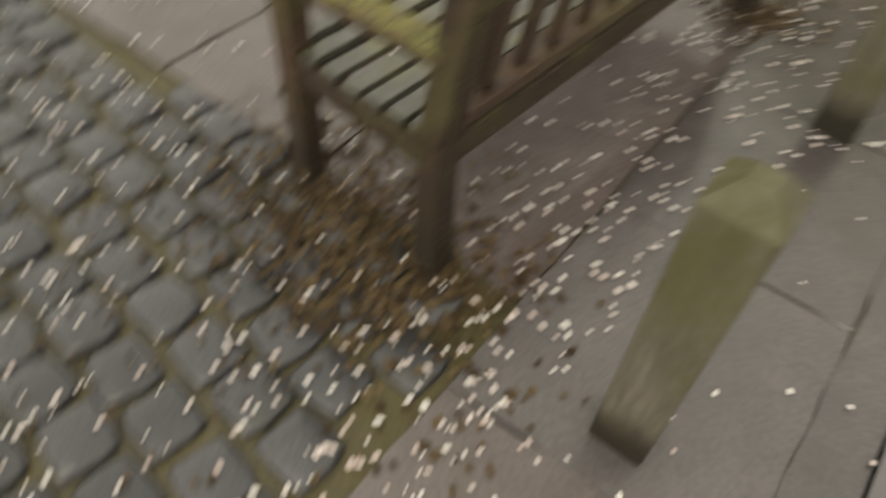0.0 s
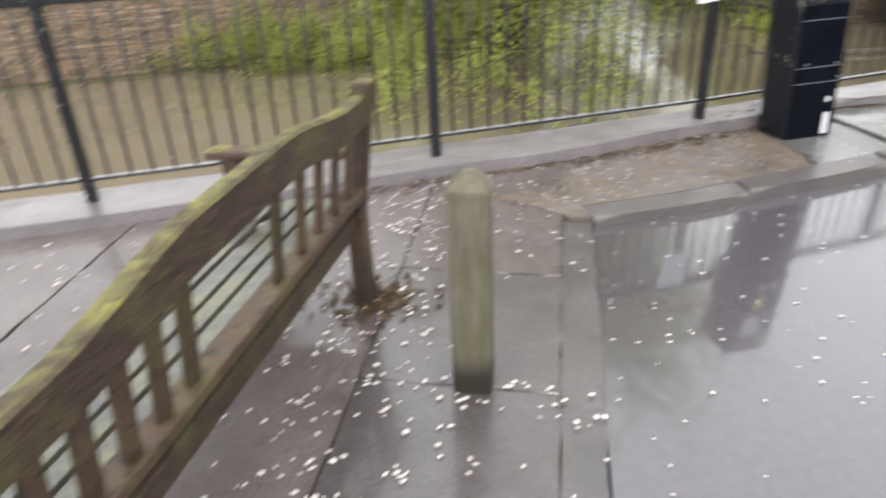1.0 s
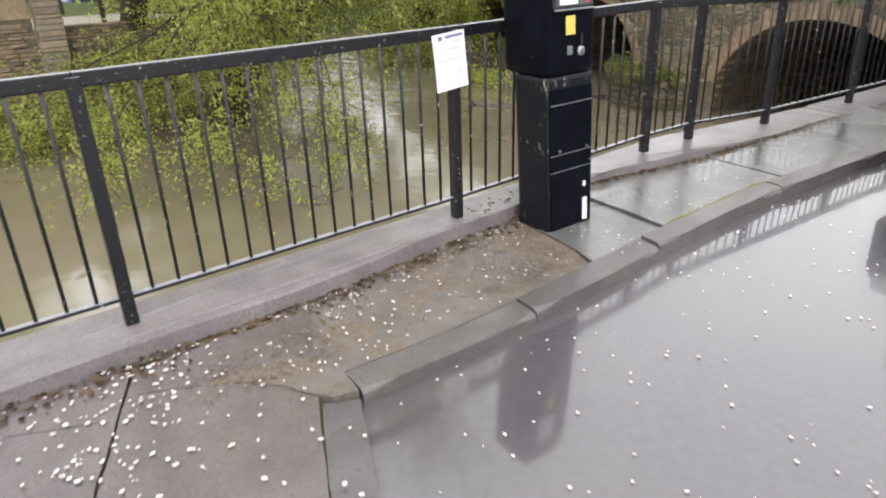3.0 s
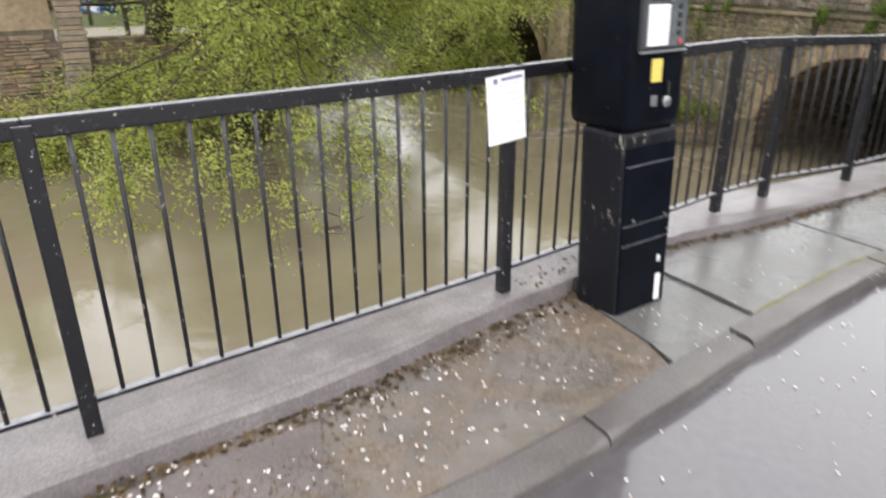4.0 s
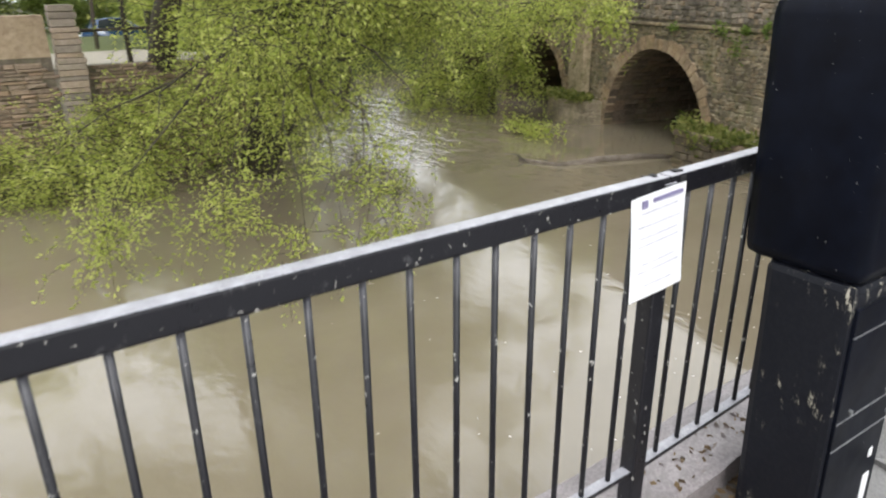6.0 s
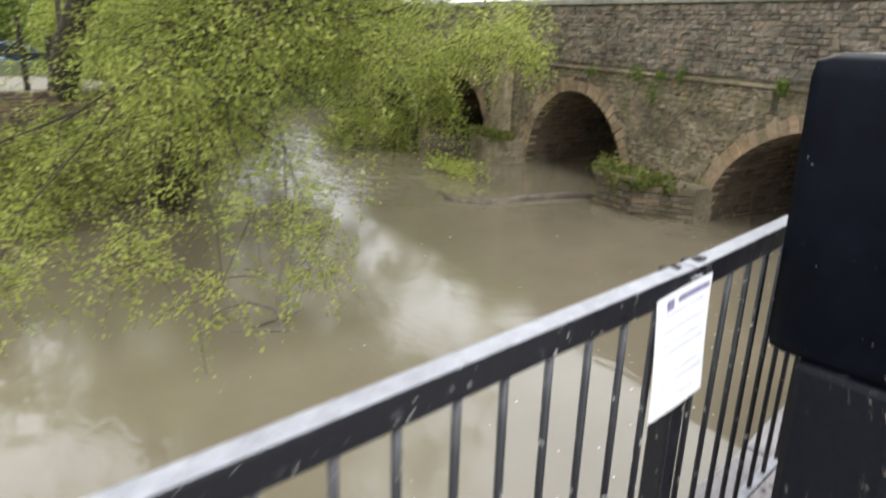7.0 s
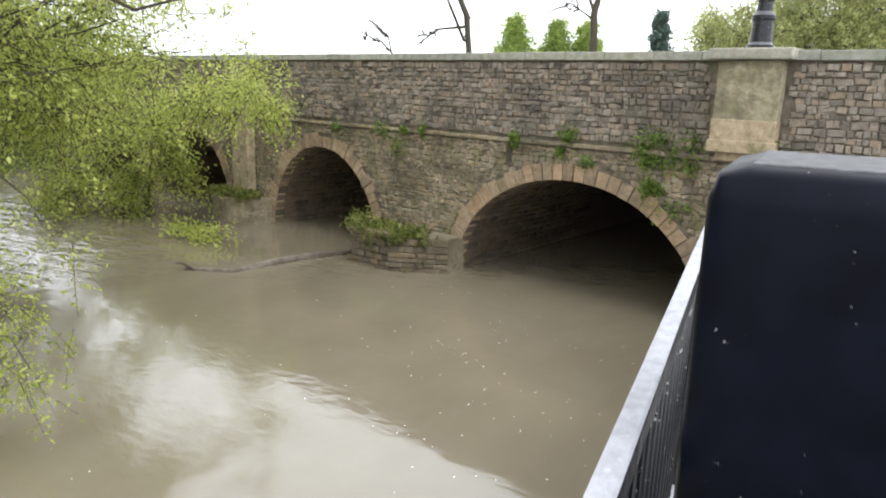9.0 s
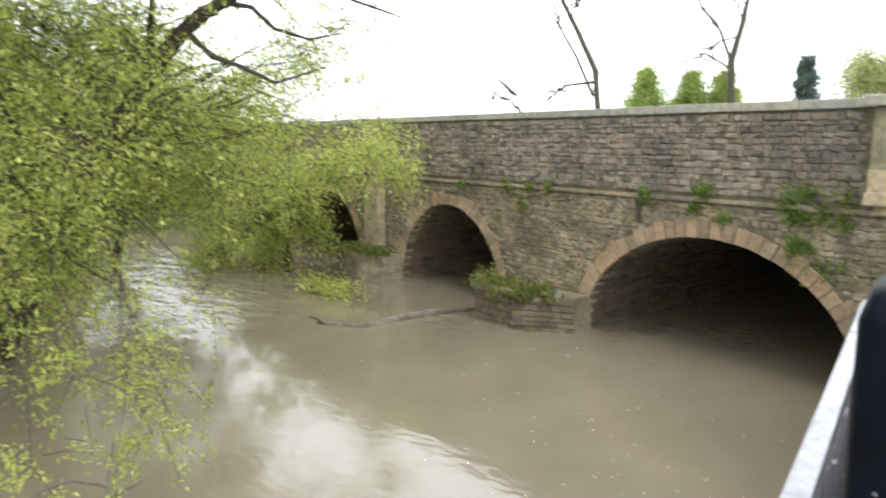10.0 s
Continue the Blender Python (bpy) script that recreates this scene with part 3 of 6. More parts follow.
# granite setts before the bench
SETT_MESHES = []
for k in range(8):
    bm = bm_new()
    r2 = random.Random(40 + k)
    ring = []
    for i in range(12):
        a = 2 * math.pi * (i + 0.5) / 12
        q = (abs(math.cos(a)) ** 7 + abs(math.sin(a)) ** 7) ** (-1 / 7)
        ring.append((0.080 * q * math.cos(a) * r2.uniform(0.94, 1.06), 0.072 * q * math.sin(a) * r2.uniform(0.94, 1.06)))
    lo = [bm.verts.new((a, b, -0.05)) for a, b in ring]
    mid = [bm.verts.new((a, b, 0.002)) for a, b in ring]
    hi = [bm.verts.new((a * 0.87, b * 0.87, 0.010 + r2.uniform(-0.002, 0.002))) for a, b in ring]
    for p, q in ((lo, mid), (mid, hi)):
        for i in range(12):
            bm.faces.new((p[i], p[(i + 1) % 12], q[(i + 1) % 12], q[i]))
    bm.faces.new(hi)
    me = bpy.data.meshes.new("sett")
    bmesh.ops.recalc_face_normals(bm, faces=bm.faces)
    bm.to_mesh(me)
    bm.free()
    me.materials.append(SETT)
    for p in me.polygons:
        p.use_smooth = True
    SETT_MESHES.append(me)
turned = radians(-28.5)
c20, s20 = math.cos(turned), math.sin(turned)
for i in range(-14, 14):
    for j in range(-14, 14):
        a, b = 0.172 * (i + 0.5 * (j % 2)), 0.157 * j
        x, y = 1.07 + c20 * a - s20 * b, 1.44 + s20 * a + c20 * b
        du, dv = (KX - x) * DX + (KY - y) * DY, -(x - KX) * DY + (y - KY) * DX
        if du > 2.385 and 0.88 < dv < 3.9 and du < 4.6:
            ob = new("sett", rng.choice(SETT_MESHES))
            ob.matrix_basis = Matrix.Translation((x + rng.uniform(-0.008, 0.008), y + rng.uniform(-0.008, 0.008), slope(x, y) - 0.008 + rng.uniform(-0.005, 0.004))) @ Matrix.Rotation(turned + radians(rng.uniform(-7, 7)), 4, "Z")
            under(ob, PAVE)

# ---- railing ----
TOP, LOW = 1.035, 0.195
POSTS = [-7.8, -6.05, -4.3, -2.55, -0.75, 1.05, 2.85, 4.55, 6.28, 6.86, 7.76, 9.06, 10.3, 11.6]
CZ = 0.078
RAILING = []
for k, (xa, xb) in enumerate(zip(POSTS, POSTS[1:])):
    ya, yb = rail_y(xa), rail_y(xb)
    fence = thing("railing", (xa, ya, CZ), "chipped black painted iron railing on the river wall", "railing", "railing panels")
    RAILING.append(fence)
    da, db = rail_drop(xa), rail_drop(xb)
    ang = math.atan2(yb - ya, xb - xa)
    ln = math.hypot(xb - xa, yb - ya)
    turn = Matrix.Rotation(ang, 3, "Z") @ Matrix.Rotation(-math.atan2(db - da, ln), 3, "Y")
    bm = bm_new()
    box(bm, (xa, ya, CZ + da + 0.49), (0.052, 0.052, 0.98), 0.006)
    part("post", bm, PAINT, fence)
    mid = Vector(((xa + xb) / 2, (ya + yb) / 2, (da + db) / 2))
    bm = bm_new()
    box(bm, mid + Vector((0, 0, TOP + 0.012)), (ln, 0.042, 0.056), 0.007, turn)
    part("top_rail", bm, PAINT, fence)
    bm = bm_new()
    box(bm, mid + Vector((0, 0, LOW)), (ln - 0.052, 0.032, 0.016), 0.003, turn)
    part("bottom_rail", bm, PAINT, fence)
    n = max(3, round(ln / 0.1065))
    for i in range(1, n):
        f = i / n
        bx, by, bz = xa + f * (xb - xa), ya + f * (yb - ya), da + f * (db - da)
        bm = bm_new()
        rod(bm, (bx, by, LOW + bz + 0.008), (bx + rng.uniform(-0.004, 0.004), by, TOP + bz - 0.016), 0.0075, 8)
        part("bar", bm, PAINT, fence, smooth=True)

# cable ties and clip that hold the notice, on the rail
for dx, wdt in ((0.03, 0.012), (-0.055, 0.005)):
    tie = thing("cable_tie", (4.57 + dx, 4.617, TOP), "black plastic strap round the top rail", "strap", "straps on the rail")
    bm = bm_new()
    for dy, dz, sy, sz in ((0, 0.043, 0.058, 0.006), (0, -0.02, 0.058, 0.006), (0.027, 0.012, 0.006, 0.062), (-0.027, 0.012, 0.006, 0.062)):
        box(bm, (4.57 + dx, 4.62 + dy, TOP + dz), (wdt * 2, sy, sz), 0.0015)
    part("band", bm, RUBBER, tie)
    bm = bm_new()
    box(bm, (4.57 + dx, 4.615, TOP + 0.05), (wdt * 2.4, 0.02, 0.012), 0.002)
    part("buckle", bm, RUBBER, tie)

# notice in a plastic sleeve
note = thing("paper_notice", (4.513, 4.578, 0.925), "white paper notice in a plastic sleeve tied to the rail", "notice")
tilt = Matrix.Rotation(radians(-5), 4, "Y")


def sheet(w, h, cx, cz, y, bend=0.0):
    bm = bm_new()
    g = bmesh.ops.create_grid(bm, x_segments=8, y_segments=8, size=0.5)
    for v in g["verts"]:
        px_, pz_ = v.co.x * w + cx, v.co.y * h + cz
        v.co = (px_, y + bend * math.sin(px_ * 14 + pz_ * 9), pz_)
    bmesh.ops.transform(bm, matrix=Matrix.Translation((4.513, 4.578, 0.925)) @ tilt, verts=bm.verts)
    bmesh.ops.solidify(bm, geom=bm.faces, thickness=0.0012)
    return bm


paper = part("sheet", sheet(0.195, 0.272, 0, 0, 0, 0.004), WHITE, note)
part("header_line", sheet(0.105, 0.011, 0.03, 0.118, -0.004, 0.003), INK, note, "violet grey printed line")
part("crest", sheet(0.02, 0.02, -0.052, 0.115, -0.004, 0.003), INK, note, "small round printed crest")
for k, (w, z) in enumerate(((0.13, 0.094), (0.15, 0.06), (0.14, 0.03), (0.15, 0.01), (0.12, -0.04), (0.15, -0.06), (0.10, -0.1))):
    part("text_line", sheet(w, 0.004, 0.0, z, -0.004, 0.003), PALE_INK, note, "faint printed text line")

# ---- parking ticket machine ----
mach = thing("parking_ticket_machine", (4.885, 4.245, 0.0), "black enamelled parking ticket machine on a wet pavement", "ticket machine")
X0, X1, Y0, Y1 = 4.892, 5.224, 4.25, 4.485
bm = bm_new()
box(bm, ((X0 + X1) / 2, (Y0 + Y1) / 2, 0.42), (X1 - X0, Y1 - Y0, 0.84), 0.022)
part("column", bm, SCUFF, mach, "scuffed black lower column")
bm = bm_new()
box(bm, ((X0 + X1) / 2, Y0 - 0.001, 0.40), (X1 - X0 - 0.03, 0.012, 0.76), 0.004)
front = part("front_panel", bm, MACHINE, mach)
for z in (0.35, 0.44, 0.70):
    bm = bm_new()
    box(bm, ((X0 + X1) / 2, Y0 - 0.0075, z), (X1 - X0 - 0.035, 0.003, 0.0035), 0.0008)
    part("seam", bm, STEEL, front)
for cx, z in ((4.97, 0.46), (5.17, 0.455), (5.2, 0.375)):
    bm = bm_new()
    rod(bm, (cx, Y0 - 0.006, z), (cx, Y0 - 0.014, z), 0.007, 10)
    part("screw", bm, STEEL, front)
bm = bm_new()
box(bm, (5.16, Y0 - 0.008, 0.10), (0.034, 0.003, 0.13), 0.001)
part("sticker", bm, WHITE, front, "white strip sticker")
bm = bm_new()
box(bm, (5.155, Y0 - 0.008, 0.245), (0.02, 0.003, 0.03), 0.001)
part("sticker", bm, WHITE, front, "small white sticker")
LID = flat_mat("wet_machine_lid", (0.05, 0.05, 0.055), 0.6, 0, 0.8, 40, 0.4)
# head
HX0, HX1, HY0, HY1, HZ0, HZ1 = 4.888, 5.230, 4.242, 4.560, 0.835, 1.498
bm = bm_new()
box(bm, ((HX0 + HX1) / 2, (HY0 + HY1) / 2, (HZ0 + HZ1) / 2), (HX1 - HX0, HY1 - HY0, HZ1 - HZ0), 0.044)
head = part("head", bm, MACHINE, mach, "broad black head with rounded corners", True)


def plate(name, cx, cz, w, h, out, material, label="", bevel=0.002, deep=0.006):
    """A flat fitting on the machine's front."""
    bm = bm_new()
    box(bm, (cx, HY0 - out, cz), (w, deep, h), bevel)
    return part(name, bm, material, head, label)


bm = bm_new()
box(bm, ((HX0 + HX1) / 2, (HY0 + HY1) / 2 + 0.005, HZ1 - 0.002), (HX1 - HX0 - 0.10, HY1 - HY0 - 0.10, 0.010), 0.004)
part("lid", bm, LID, head, "rain-wet top lid with bird marks")
FX = 5.058
HOUSING = flat_mat("grey_fascia_plastic", (0.032, 0.034, 0.040), 0.45, 0, 0.12)
plate("fascia_frame", FX, 1.30, 0.262, 0.30, 0.004, HOUSING, "dark grey moulded fascia housing", 0.012, 0.03)
plate("fascia_trim", FX, 1.148, 0.262, 0.008, 0.016, STEEL, "bright metal drip edge", 0.002, 0.014)
plate("fascia", FX, 1.30, 0.232, 0.272, 0.0185, SCREEN, "grey recessed fascia", 0.006)
plate("tariff_card", FX - 0.045, 1.245, 0.118, 0.148, 0.0225, WHITE, "white tariff card", 0.001, 0.004)
for k in range(6):
    plate("text_line", FX - 0.045, 1.300 - 0.021 * k, 0.09, 0.005, 0.0252, PALE_INK, "", 0, 0.002)
plate("display_bezel", FX - 0.05, 1.38, 0.105, 0.098, 0.0225, HOUSING, "", 0.006, 0.006)
plate("display", FX - 0.05, 1.38, 0.084, 0.072, 0.0265, GLASS, "dark display window", 0.003, 0.004)
plate("coin_label", FX + 0.075, 1.375, 0.07, 0.06, 0.028, flat_mat("cream_label", (0.75, 0.71, 0.58), 0.5), "cream coin slot label", 0.004, 0.016)
plate("coin_slot", FX + 0.022, 1.355, 0.016, 0.05, 0.024, STEEL, "metal coin slot", 0.002, 0.008)
for z in (1.310, 1.278, 1.246, 1.214):
    bm = bm_new()
    rod(bm, (FX + 0.075, HY0 - 0.02, z), (FX + 0.075, HY0 - 0.026, z), 0.011, 12)
    part("key", bm, RUBBER, head)
bm = bm_new()
rod(bm, (FX + 0.082, HY0 - 0.02, 1.182), (FX + 0.082, HY0 - 0.027, 1.182), 0.010, 12)
part("cancel_button", bm, RED, head, "red cancel button")
plate("indicator", 5.10, 1.474, 0.05, 0.012, 0.003, RED, "small red indicator", 0.003, 0.008)
plate("yellow_sticker", 5.045, 1.075, 0.062, 0.088, 0.003, YELLOW, "torn yellow sticker", 0.001, 0.004)
plate("coin_plate", 5.04, 0.958, 0.036, 0.042, 0.003, STEEL, "grey coin return plate", 0.001, 0.004)
bm = bm_new()
lathe(bm, [(0.024, 0.0), (0.024, 0.008), (0.012, 0.012), (0.012, 0.016)], (0, 0, 0), 16)
bmesh.ops.transform(bm, matrix=Matrix.Translation((5.115, HY0 - 0.001, 0.95)) @ Matrix.Rotation(radians(90), 4, "X"), verts=bm.verts)
part("lock", bm, STEEL, head, "round metal lock")
plate("handle", 5.118, 1.0, 0.012, 0.06, 0.006, RUBBER, "black door handle", 0.003, 0.012)
# hinge bracket between machine and rail
bm = bm_new()
box(bm, (5.20, 4.55, 0.80), (0.05, 0.09, 0.09), 0.006)
part("bracket", bm, PAINT, mach)

# the machine stands a little askew
mach.matrix_basis = Matrix.Translation((4.885, 4.245, 0.0)) @ Matrix.Rotation(radians(1), 4, "Z")
lean_m = Matrix(((1, 0, -0.06, 0), (0, 1, 0, 0), (0, 0, 1, 0), (0, 0, 0, 1)))
for piece in mach.children_recursive:
    piece.data.transform(lean_m)

# ---- wooden bench ----
BA, BB = Vector((1.510, 1.775, 0)), Vector((2.312, 3.300, 0))
bx_ = (BB - BA).normalized()
BLEN = (BB - BA).length
by_ = Vector((-bx_.y, bx_.x, 0))
bench = thing("garden_bench", (BA.x, BA.y, slope(0, BA.y)), "weathered wooden bench with yellow moss on curved back", "bench")
z0 = slope(0, BA.y)
lean = (slope(0, BB.y) - z0) / BLEN
B = Matrix((( bx_.x, by_.x, 0, BA.x), (bx_.y, by_.y, 0, BA.y), (lean, 0, 0.955, z0), (0, 0, 0, 1)))


def bpart(name, boxes, label="", bevel=0.006):
    bm = bm_new()
    for c, size, turn in boxes:
        box(bm, c, size, bevel, turn)
    bmesh.ops.transform(bm, matrix=B, verts=bm.verts)
    return part(name, bm, SLAT_WOOD if "slat" in name else SEAT_WOOD if "rail" in name else WOOD, bench, label)


rake = Matrix.Rotation(radians(7), 3, "X")


def strut(name, a, b, w, d, label=""):
    """A squared timber from a to b in the bench's own frame."""
    a, b = Vector(a), Vector(b)
    dirv = (b - a)
    bm = bm_new()
    m = dirv.to_track_quat("Z", "Y").to_matrix()
    box(bm, (a + b) / 2, (w, d, dirv.length), 0.006, m)
    bmesh.ops.transform(bm, matrix=B, verts=bm.verts)
    return part(name, bm, SEAT_WOOD, bench, label)


for xx in (0.035, BLEN - 0.035):
    bm = bm_new()
    # back leg: upright to the seat, then raked back
    box(bm, (xx, 0.03, 0.21), (0.068, 0.068, 0.44), 0.008)
    bmesh.ops.transform(bm, matrix=B, verts=bm.verts)
    leg = part("back_leg", bm, WOOD, bench)
    strut("back_post", (xx, 0.032, 0.41), (xx, -0.045, 0.90), 0.068, 0.066)
    bpart("post_cap", [((xx, -0.048, 0.905), (0.067, 0.068, 0.02), None)], "", 0.009)
    bpart("front_leg", [((xx, 0.505, 0.305), (0.066, 0.066, 0.61), None)])
    bpart("arm", [((xx, 0.30, 0.630), (0.078, 0.60, 0.034), Matrix.Rotation(radians(-3.0), 3, "X"))], "mossy arm rest", 0.01)
    bpart("side_rail", [((xx, 0.27, 0.37), (0.045, 0.42, 0.07), None)])
bpart("front_rail", [((BLEN / 2, 0.505, 0.37), (BLEN - 0.13, 0.035, 0.075), None)])
bpart("back_seat_rail", [((BLEN / 2, 0.035, 0.37), (BLEN - 0.13, 0.035, 0.075), None)])
for k in range(7):
    bpart("seat_slat", [((BLEN / 2, 0.07 + 0.073 * k, 0.415 + 0.006 * abs(k - 3)), (BLEN - 0.03, 0.050, 0.022), None)], "", 0.004)
def hump(f):
    """Rise of the bench's curved top rail along its length."""
    q = min(1.0, max(0.0, (0.5 - abs(f - 0.5) - 0.10) / 0.27))
    return 0.062 * q * q * (3 - 2 * q)


# lower back rail and humped top rail
strut("lower_back_rail", (0.06, 0.012, 0.50), (BLEN - 0.06, 0.012, 0.50), 0.075, 0.035)
bm = bm_new()
prev = None
for i in range(41):
    f = i / 40
    px_ = 0.03 + f * (BLEN - 0.06)
    h = hump(f)
    hw = 0.050 + 0.010 * math.sin(math.pi * f)
    zc = 0.82 + h
    yc = -0.034 - 0.12 * h
    ring = [bm.verts.new(B @ Vector((px_, yc + dy, zc + dz))) for dy, dz in ((-0.026, -hw), (0.026, -hw), (0.026, hw - 0.008), (0.018, hw), (-0.018, hw), (-0.026, hw - 0.008))]
    if prev:
        for q in range(6):
            bm.faces.new((prev[q], prev[(q + 1) % 6], ring[(q + 1) % 6], ring[q]))
    else:
        bm.faces.new(ring)
    prev = ring
bm.faces.new(prev)
part("top_rail", bm, WOOD, bench, "humped top rail with yellow lichen")
for f in (0.085, 0.15, 0.215, 0.28, 0.345, 0.60, 0.69, 0.765, 0.84, 0.91):
    h = hump(f)
    strut("back_slat", (f * BLEN, 0.008, 0.52), (f * BLEN, -0.03, 0.79 + h), 0.05 if f < 0.5 else 0.046, 0.018)

# ---- timber bollards ----
def bollard(x, y, h, yaw, label, timber):
    b = thing("bollard", (x, y, slope(x, y) - 0.01), label, "bollard", "timber bollards")
    b.matrix_basis = Matrix.Translation((x, y, slope(x, y) - 0.01)) @ Matrix.Rotation(radians(yaw), 4, "Z")
    bm = bm_new()
    box(bm, (0, 0, h / 2 - 0.02), (0.124, 0.124, h - 0.04), 0.012)
    ob = link("shaft", bm, timber)
    ob.parent = b
    bm = bm_new()
    s_ = 0.062
    lo = [bm.verts.new((sx * s_, sy * s_, h - 0.042)) for sx, sy in ((-1, -1), (1, -1), (1, 1), (-1, 1))]
    hi = [bm.verts.new((sx * s_ * 0.35, sy * s_ * 0.35, h)) for sx, sy in ((-1, -1), (1, -1), (1, 1), (-1, 1))]
    bm.faces.new(hi)
    for i in range(4):
        bm.faces.new((lo[i], lo[(i + 1) % 4], hi[(i + 1) % 4], hi[i]))
    ob = link("cap", bm, timber)
    ob.parent = b
    return b


bollard(2.548, 2.70, 0.755, -23, "square greenish timber bollard with a dark wet foot", BOLLARD)
bollard(2.025, 1.515, 0.755, -23, "mossy square timber bollard standing by the bench", MOSSY_BOLLARD)

# ---- stone bridge ----
BXF = 17.0
ARCHES = [(8.67, 2.78, 2.39), (16.16, 2.15, 2.44), (22.70, 2.15, 2.44), (28.6, 2.15, 2.4), (1.0, 2.6, 2.3)]
SPRING = -2.5


def intrados(y):
    for c, a, r in ARCHES:
        if abs(y - c) < a:
            return SPRING + r * math.sqrt(1 - ((y - c) / a) ** 2)
    return None


bridge = thing("stone_bridge", (BXF, 9.0, -3.3), "old rubble stone arch bridge with mossy spandrels", "bridge", kind="structure")
ys = set()
for c, a, r in ARCHES:
    for i in range(33):
        ys.add(round(c - a * math.cos(math.pi * i / 32), 4))
ys |= {round(-14 + 1.0 * i, 4) for i in range(56)}
ys = sorted(ys)
V, F = [], []


def face(*pts):
    F.append(tuple(range(len(V), len(V) + len(pts))))
    V.extend(pts)


# Vaults run extra deep so their far openings admit little light.
BXB = 38.0
vault = []
for ya, yb in zip(ys, ys[1:]):
    m = intrados((ya + yb) / 2)
    za = SPRING if m is not None and intrados(ya) is None else intrados(ya)
    zb = SPRING if m is not None and intrados(yb) is None else intrados(yb)
    if m is None:
        za = zb = -3.3
    ta, tb = 2.13, 2.13
    face((BXF, ya, za), (BXF, ya, ta), (BXF, yb, tb), (BXF, yb, zb))
    face((BXB, ya, za), (BXB, yb, zb), (BXB, yb, tb), (BXB, ya, ta))
    if m is not None:
        vault.append(((BXF + 0.02, ya, za), (BXF + 0.02, yb, zb), (BXB, yb, zb), (BXB, ya, za)))
    face((BXF, ya, ta), (BXF + 0.4, ya, ta), (BXF + 0.4, yb, tb), (BXF, yb, tb))
    face((BXF + 0.4, ya, ta - 1.1), (BXB, ya, ta - 1.1), (BXB, yb, tb - 1.1), (BXF + 0.4, yb, tb - 1.1))
    face((BXF + 0.4, ya, ta), (BXF + 0.4, ya, ta - 1.1), (BXF + 0.4, yb, tb - 1.1), (BXF + 0.4, yb, tb))
for c, a, r in ARCHES:
    for s_ in (-1, 1):
        vault.append(((BXF, c + s_ * a, -3.3), (BXF, c + s_ * a, SPRING), (BXB, c + s_ * a, SPRING), (BXB, c + s_ * a, -3.3)))
core = raw("masonry_core", V, F, MORTAR)
under(core, bridge)
vv, vf = [], []
for q in vault:
    vf.append(tuple(range(len(vv), len(vv) + 4)))
    vv.extend(q)
tagged(under(raw("vault", vv, vf, SHADED_VAULT), bridge), "arch vaults with shade in their dark colour")

# arch rings, stone by stone
for c, a, r in ARCHES[:3]:
    n = 37 if a > 2 else 27
    ring_w = 0.34 if a > 2 else 0.27
    for i in range(n):
        jig = lambda q: 0.0 if q in (0, n) else 0.22 * math.sin(q * 12.9 + c)
        t0, t1 = math.pi * (i + jig(i)) / n, math.pi * (i + 1 + jig(i + 1)) / n
        e = 0.003
        w = ring_w * rng.uniform(0.78, 1.16)
        out = rng.uniform(0.012, 0.045)
        P = []
        for t, g in ((t0 + e, 0), (t1 - e, 0)):
            nx, nz = math.cos(t) / a, math.sin(t) / r
            l = math.hypot(nx, nz)
            p = (c - a * math.cos(t), SPRING + r * math.sin(t))
            P.append((p, (p[0] - nx / l * w, p[1] + nz / l * w)))
        (i0, o0), (i1, o1) = P
        bm = bm_new()
        f = [bm.verts.new((BXF - out, *q)) for q in (i0, o0, o1, i1)]
        b = [bm.verts.new((BXF + 0.3, *q)) for q in (i0, o0, o1, i1)]
        bm.faces.new(f)
        for k in range(4):
            bm.faces.new((f[k], b[k], b[(k + 1) % 4], f[(k + 1) % 4]))
        bmesh.ops.bevel(bm, geom=[e_ for e_ in bm.edges if all(v in f for v in e_.verts)], offset=0.012, segments=1, affect="EDGES")
        part("voussoir", bm, VOUSSOIR, bridge)

# string course
yy = -6.0
while yy < 30:
    w = rng.uniform(0.6, 1.0)
    bm = bm_new()
    box(bm, (BXF - 0.02, yy + w / 2, 0.575 + rng.uniform(-0.006, 0.006)), (0.10, w - 0.012, 0.075), 0.012)
    part("string_course_stone", bm, RUBBLE, bridge)
    yy += w
# coping
yy = -8.0
while yy < 36:
    w = rng.uniform(0.8, 1.1)
    bm = bm_new()
    box(bm, (BXF + 0.18, yy + w / 2, 2.20 + rng.uniform(-0.003, 0.003)), (0.52, w - 0.008, 0.15), 0.02)
    part("coping_stone", bm, BRIDGE_COPING, bridge)
    yy += w
# pilaster that carries the lamp
PY = 5.55
for name, c, size, bev in (("pilaster_shaft", (BXF - 0.07, PY, 1.46), (0.30, 0.97, 1.32), 0.015), ("pilaster_base", (BXF - 0.10, PY, 0.80), (0.34, 1.03, 0.20), 0.02), ("pilaster_band", (BXF - 0.078, PY, 1.06), (0.32, 0.985, 0.32), 0.012), ("pilaster_cap", (BXF + 0.06, PY, 2.215), (0.84, 1.24, 0.17), 0.03), ("pilaster_foot", (BXF - 0.05, PY, 0.63), (0.2, 0.80, 0.14), 0.02)):
    bm = bm_new()
    box(bm, c, size, bev)
    part(name, bm, BRIDGE_COPING if "cap" in name else STAINED_ASHLAR if "shaft" in name else ASHLAR, bridge)
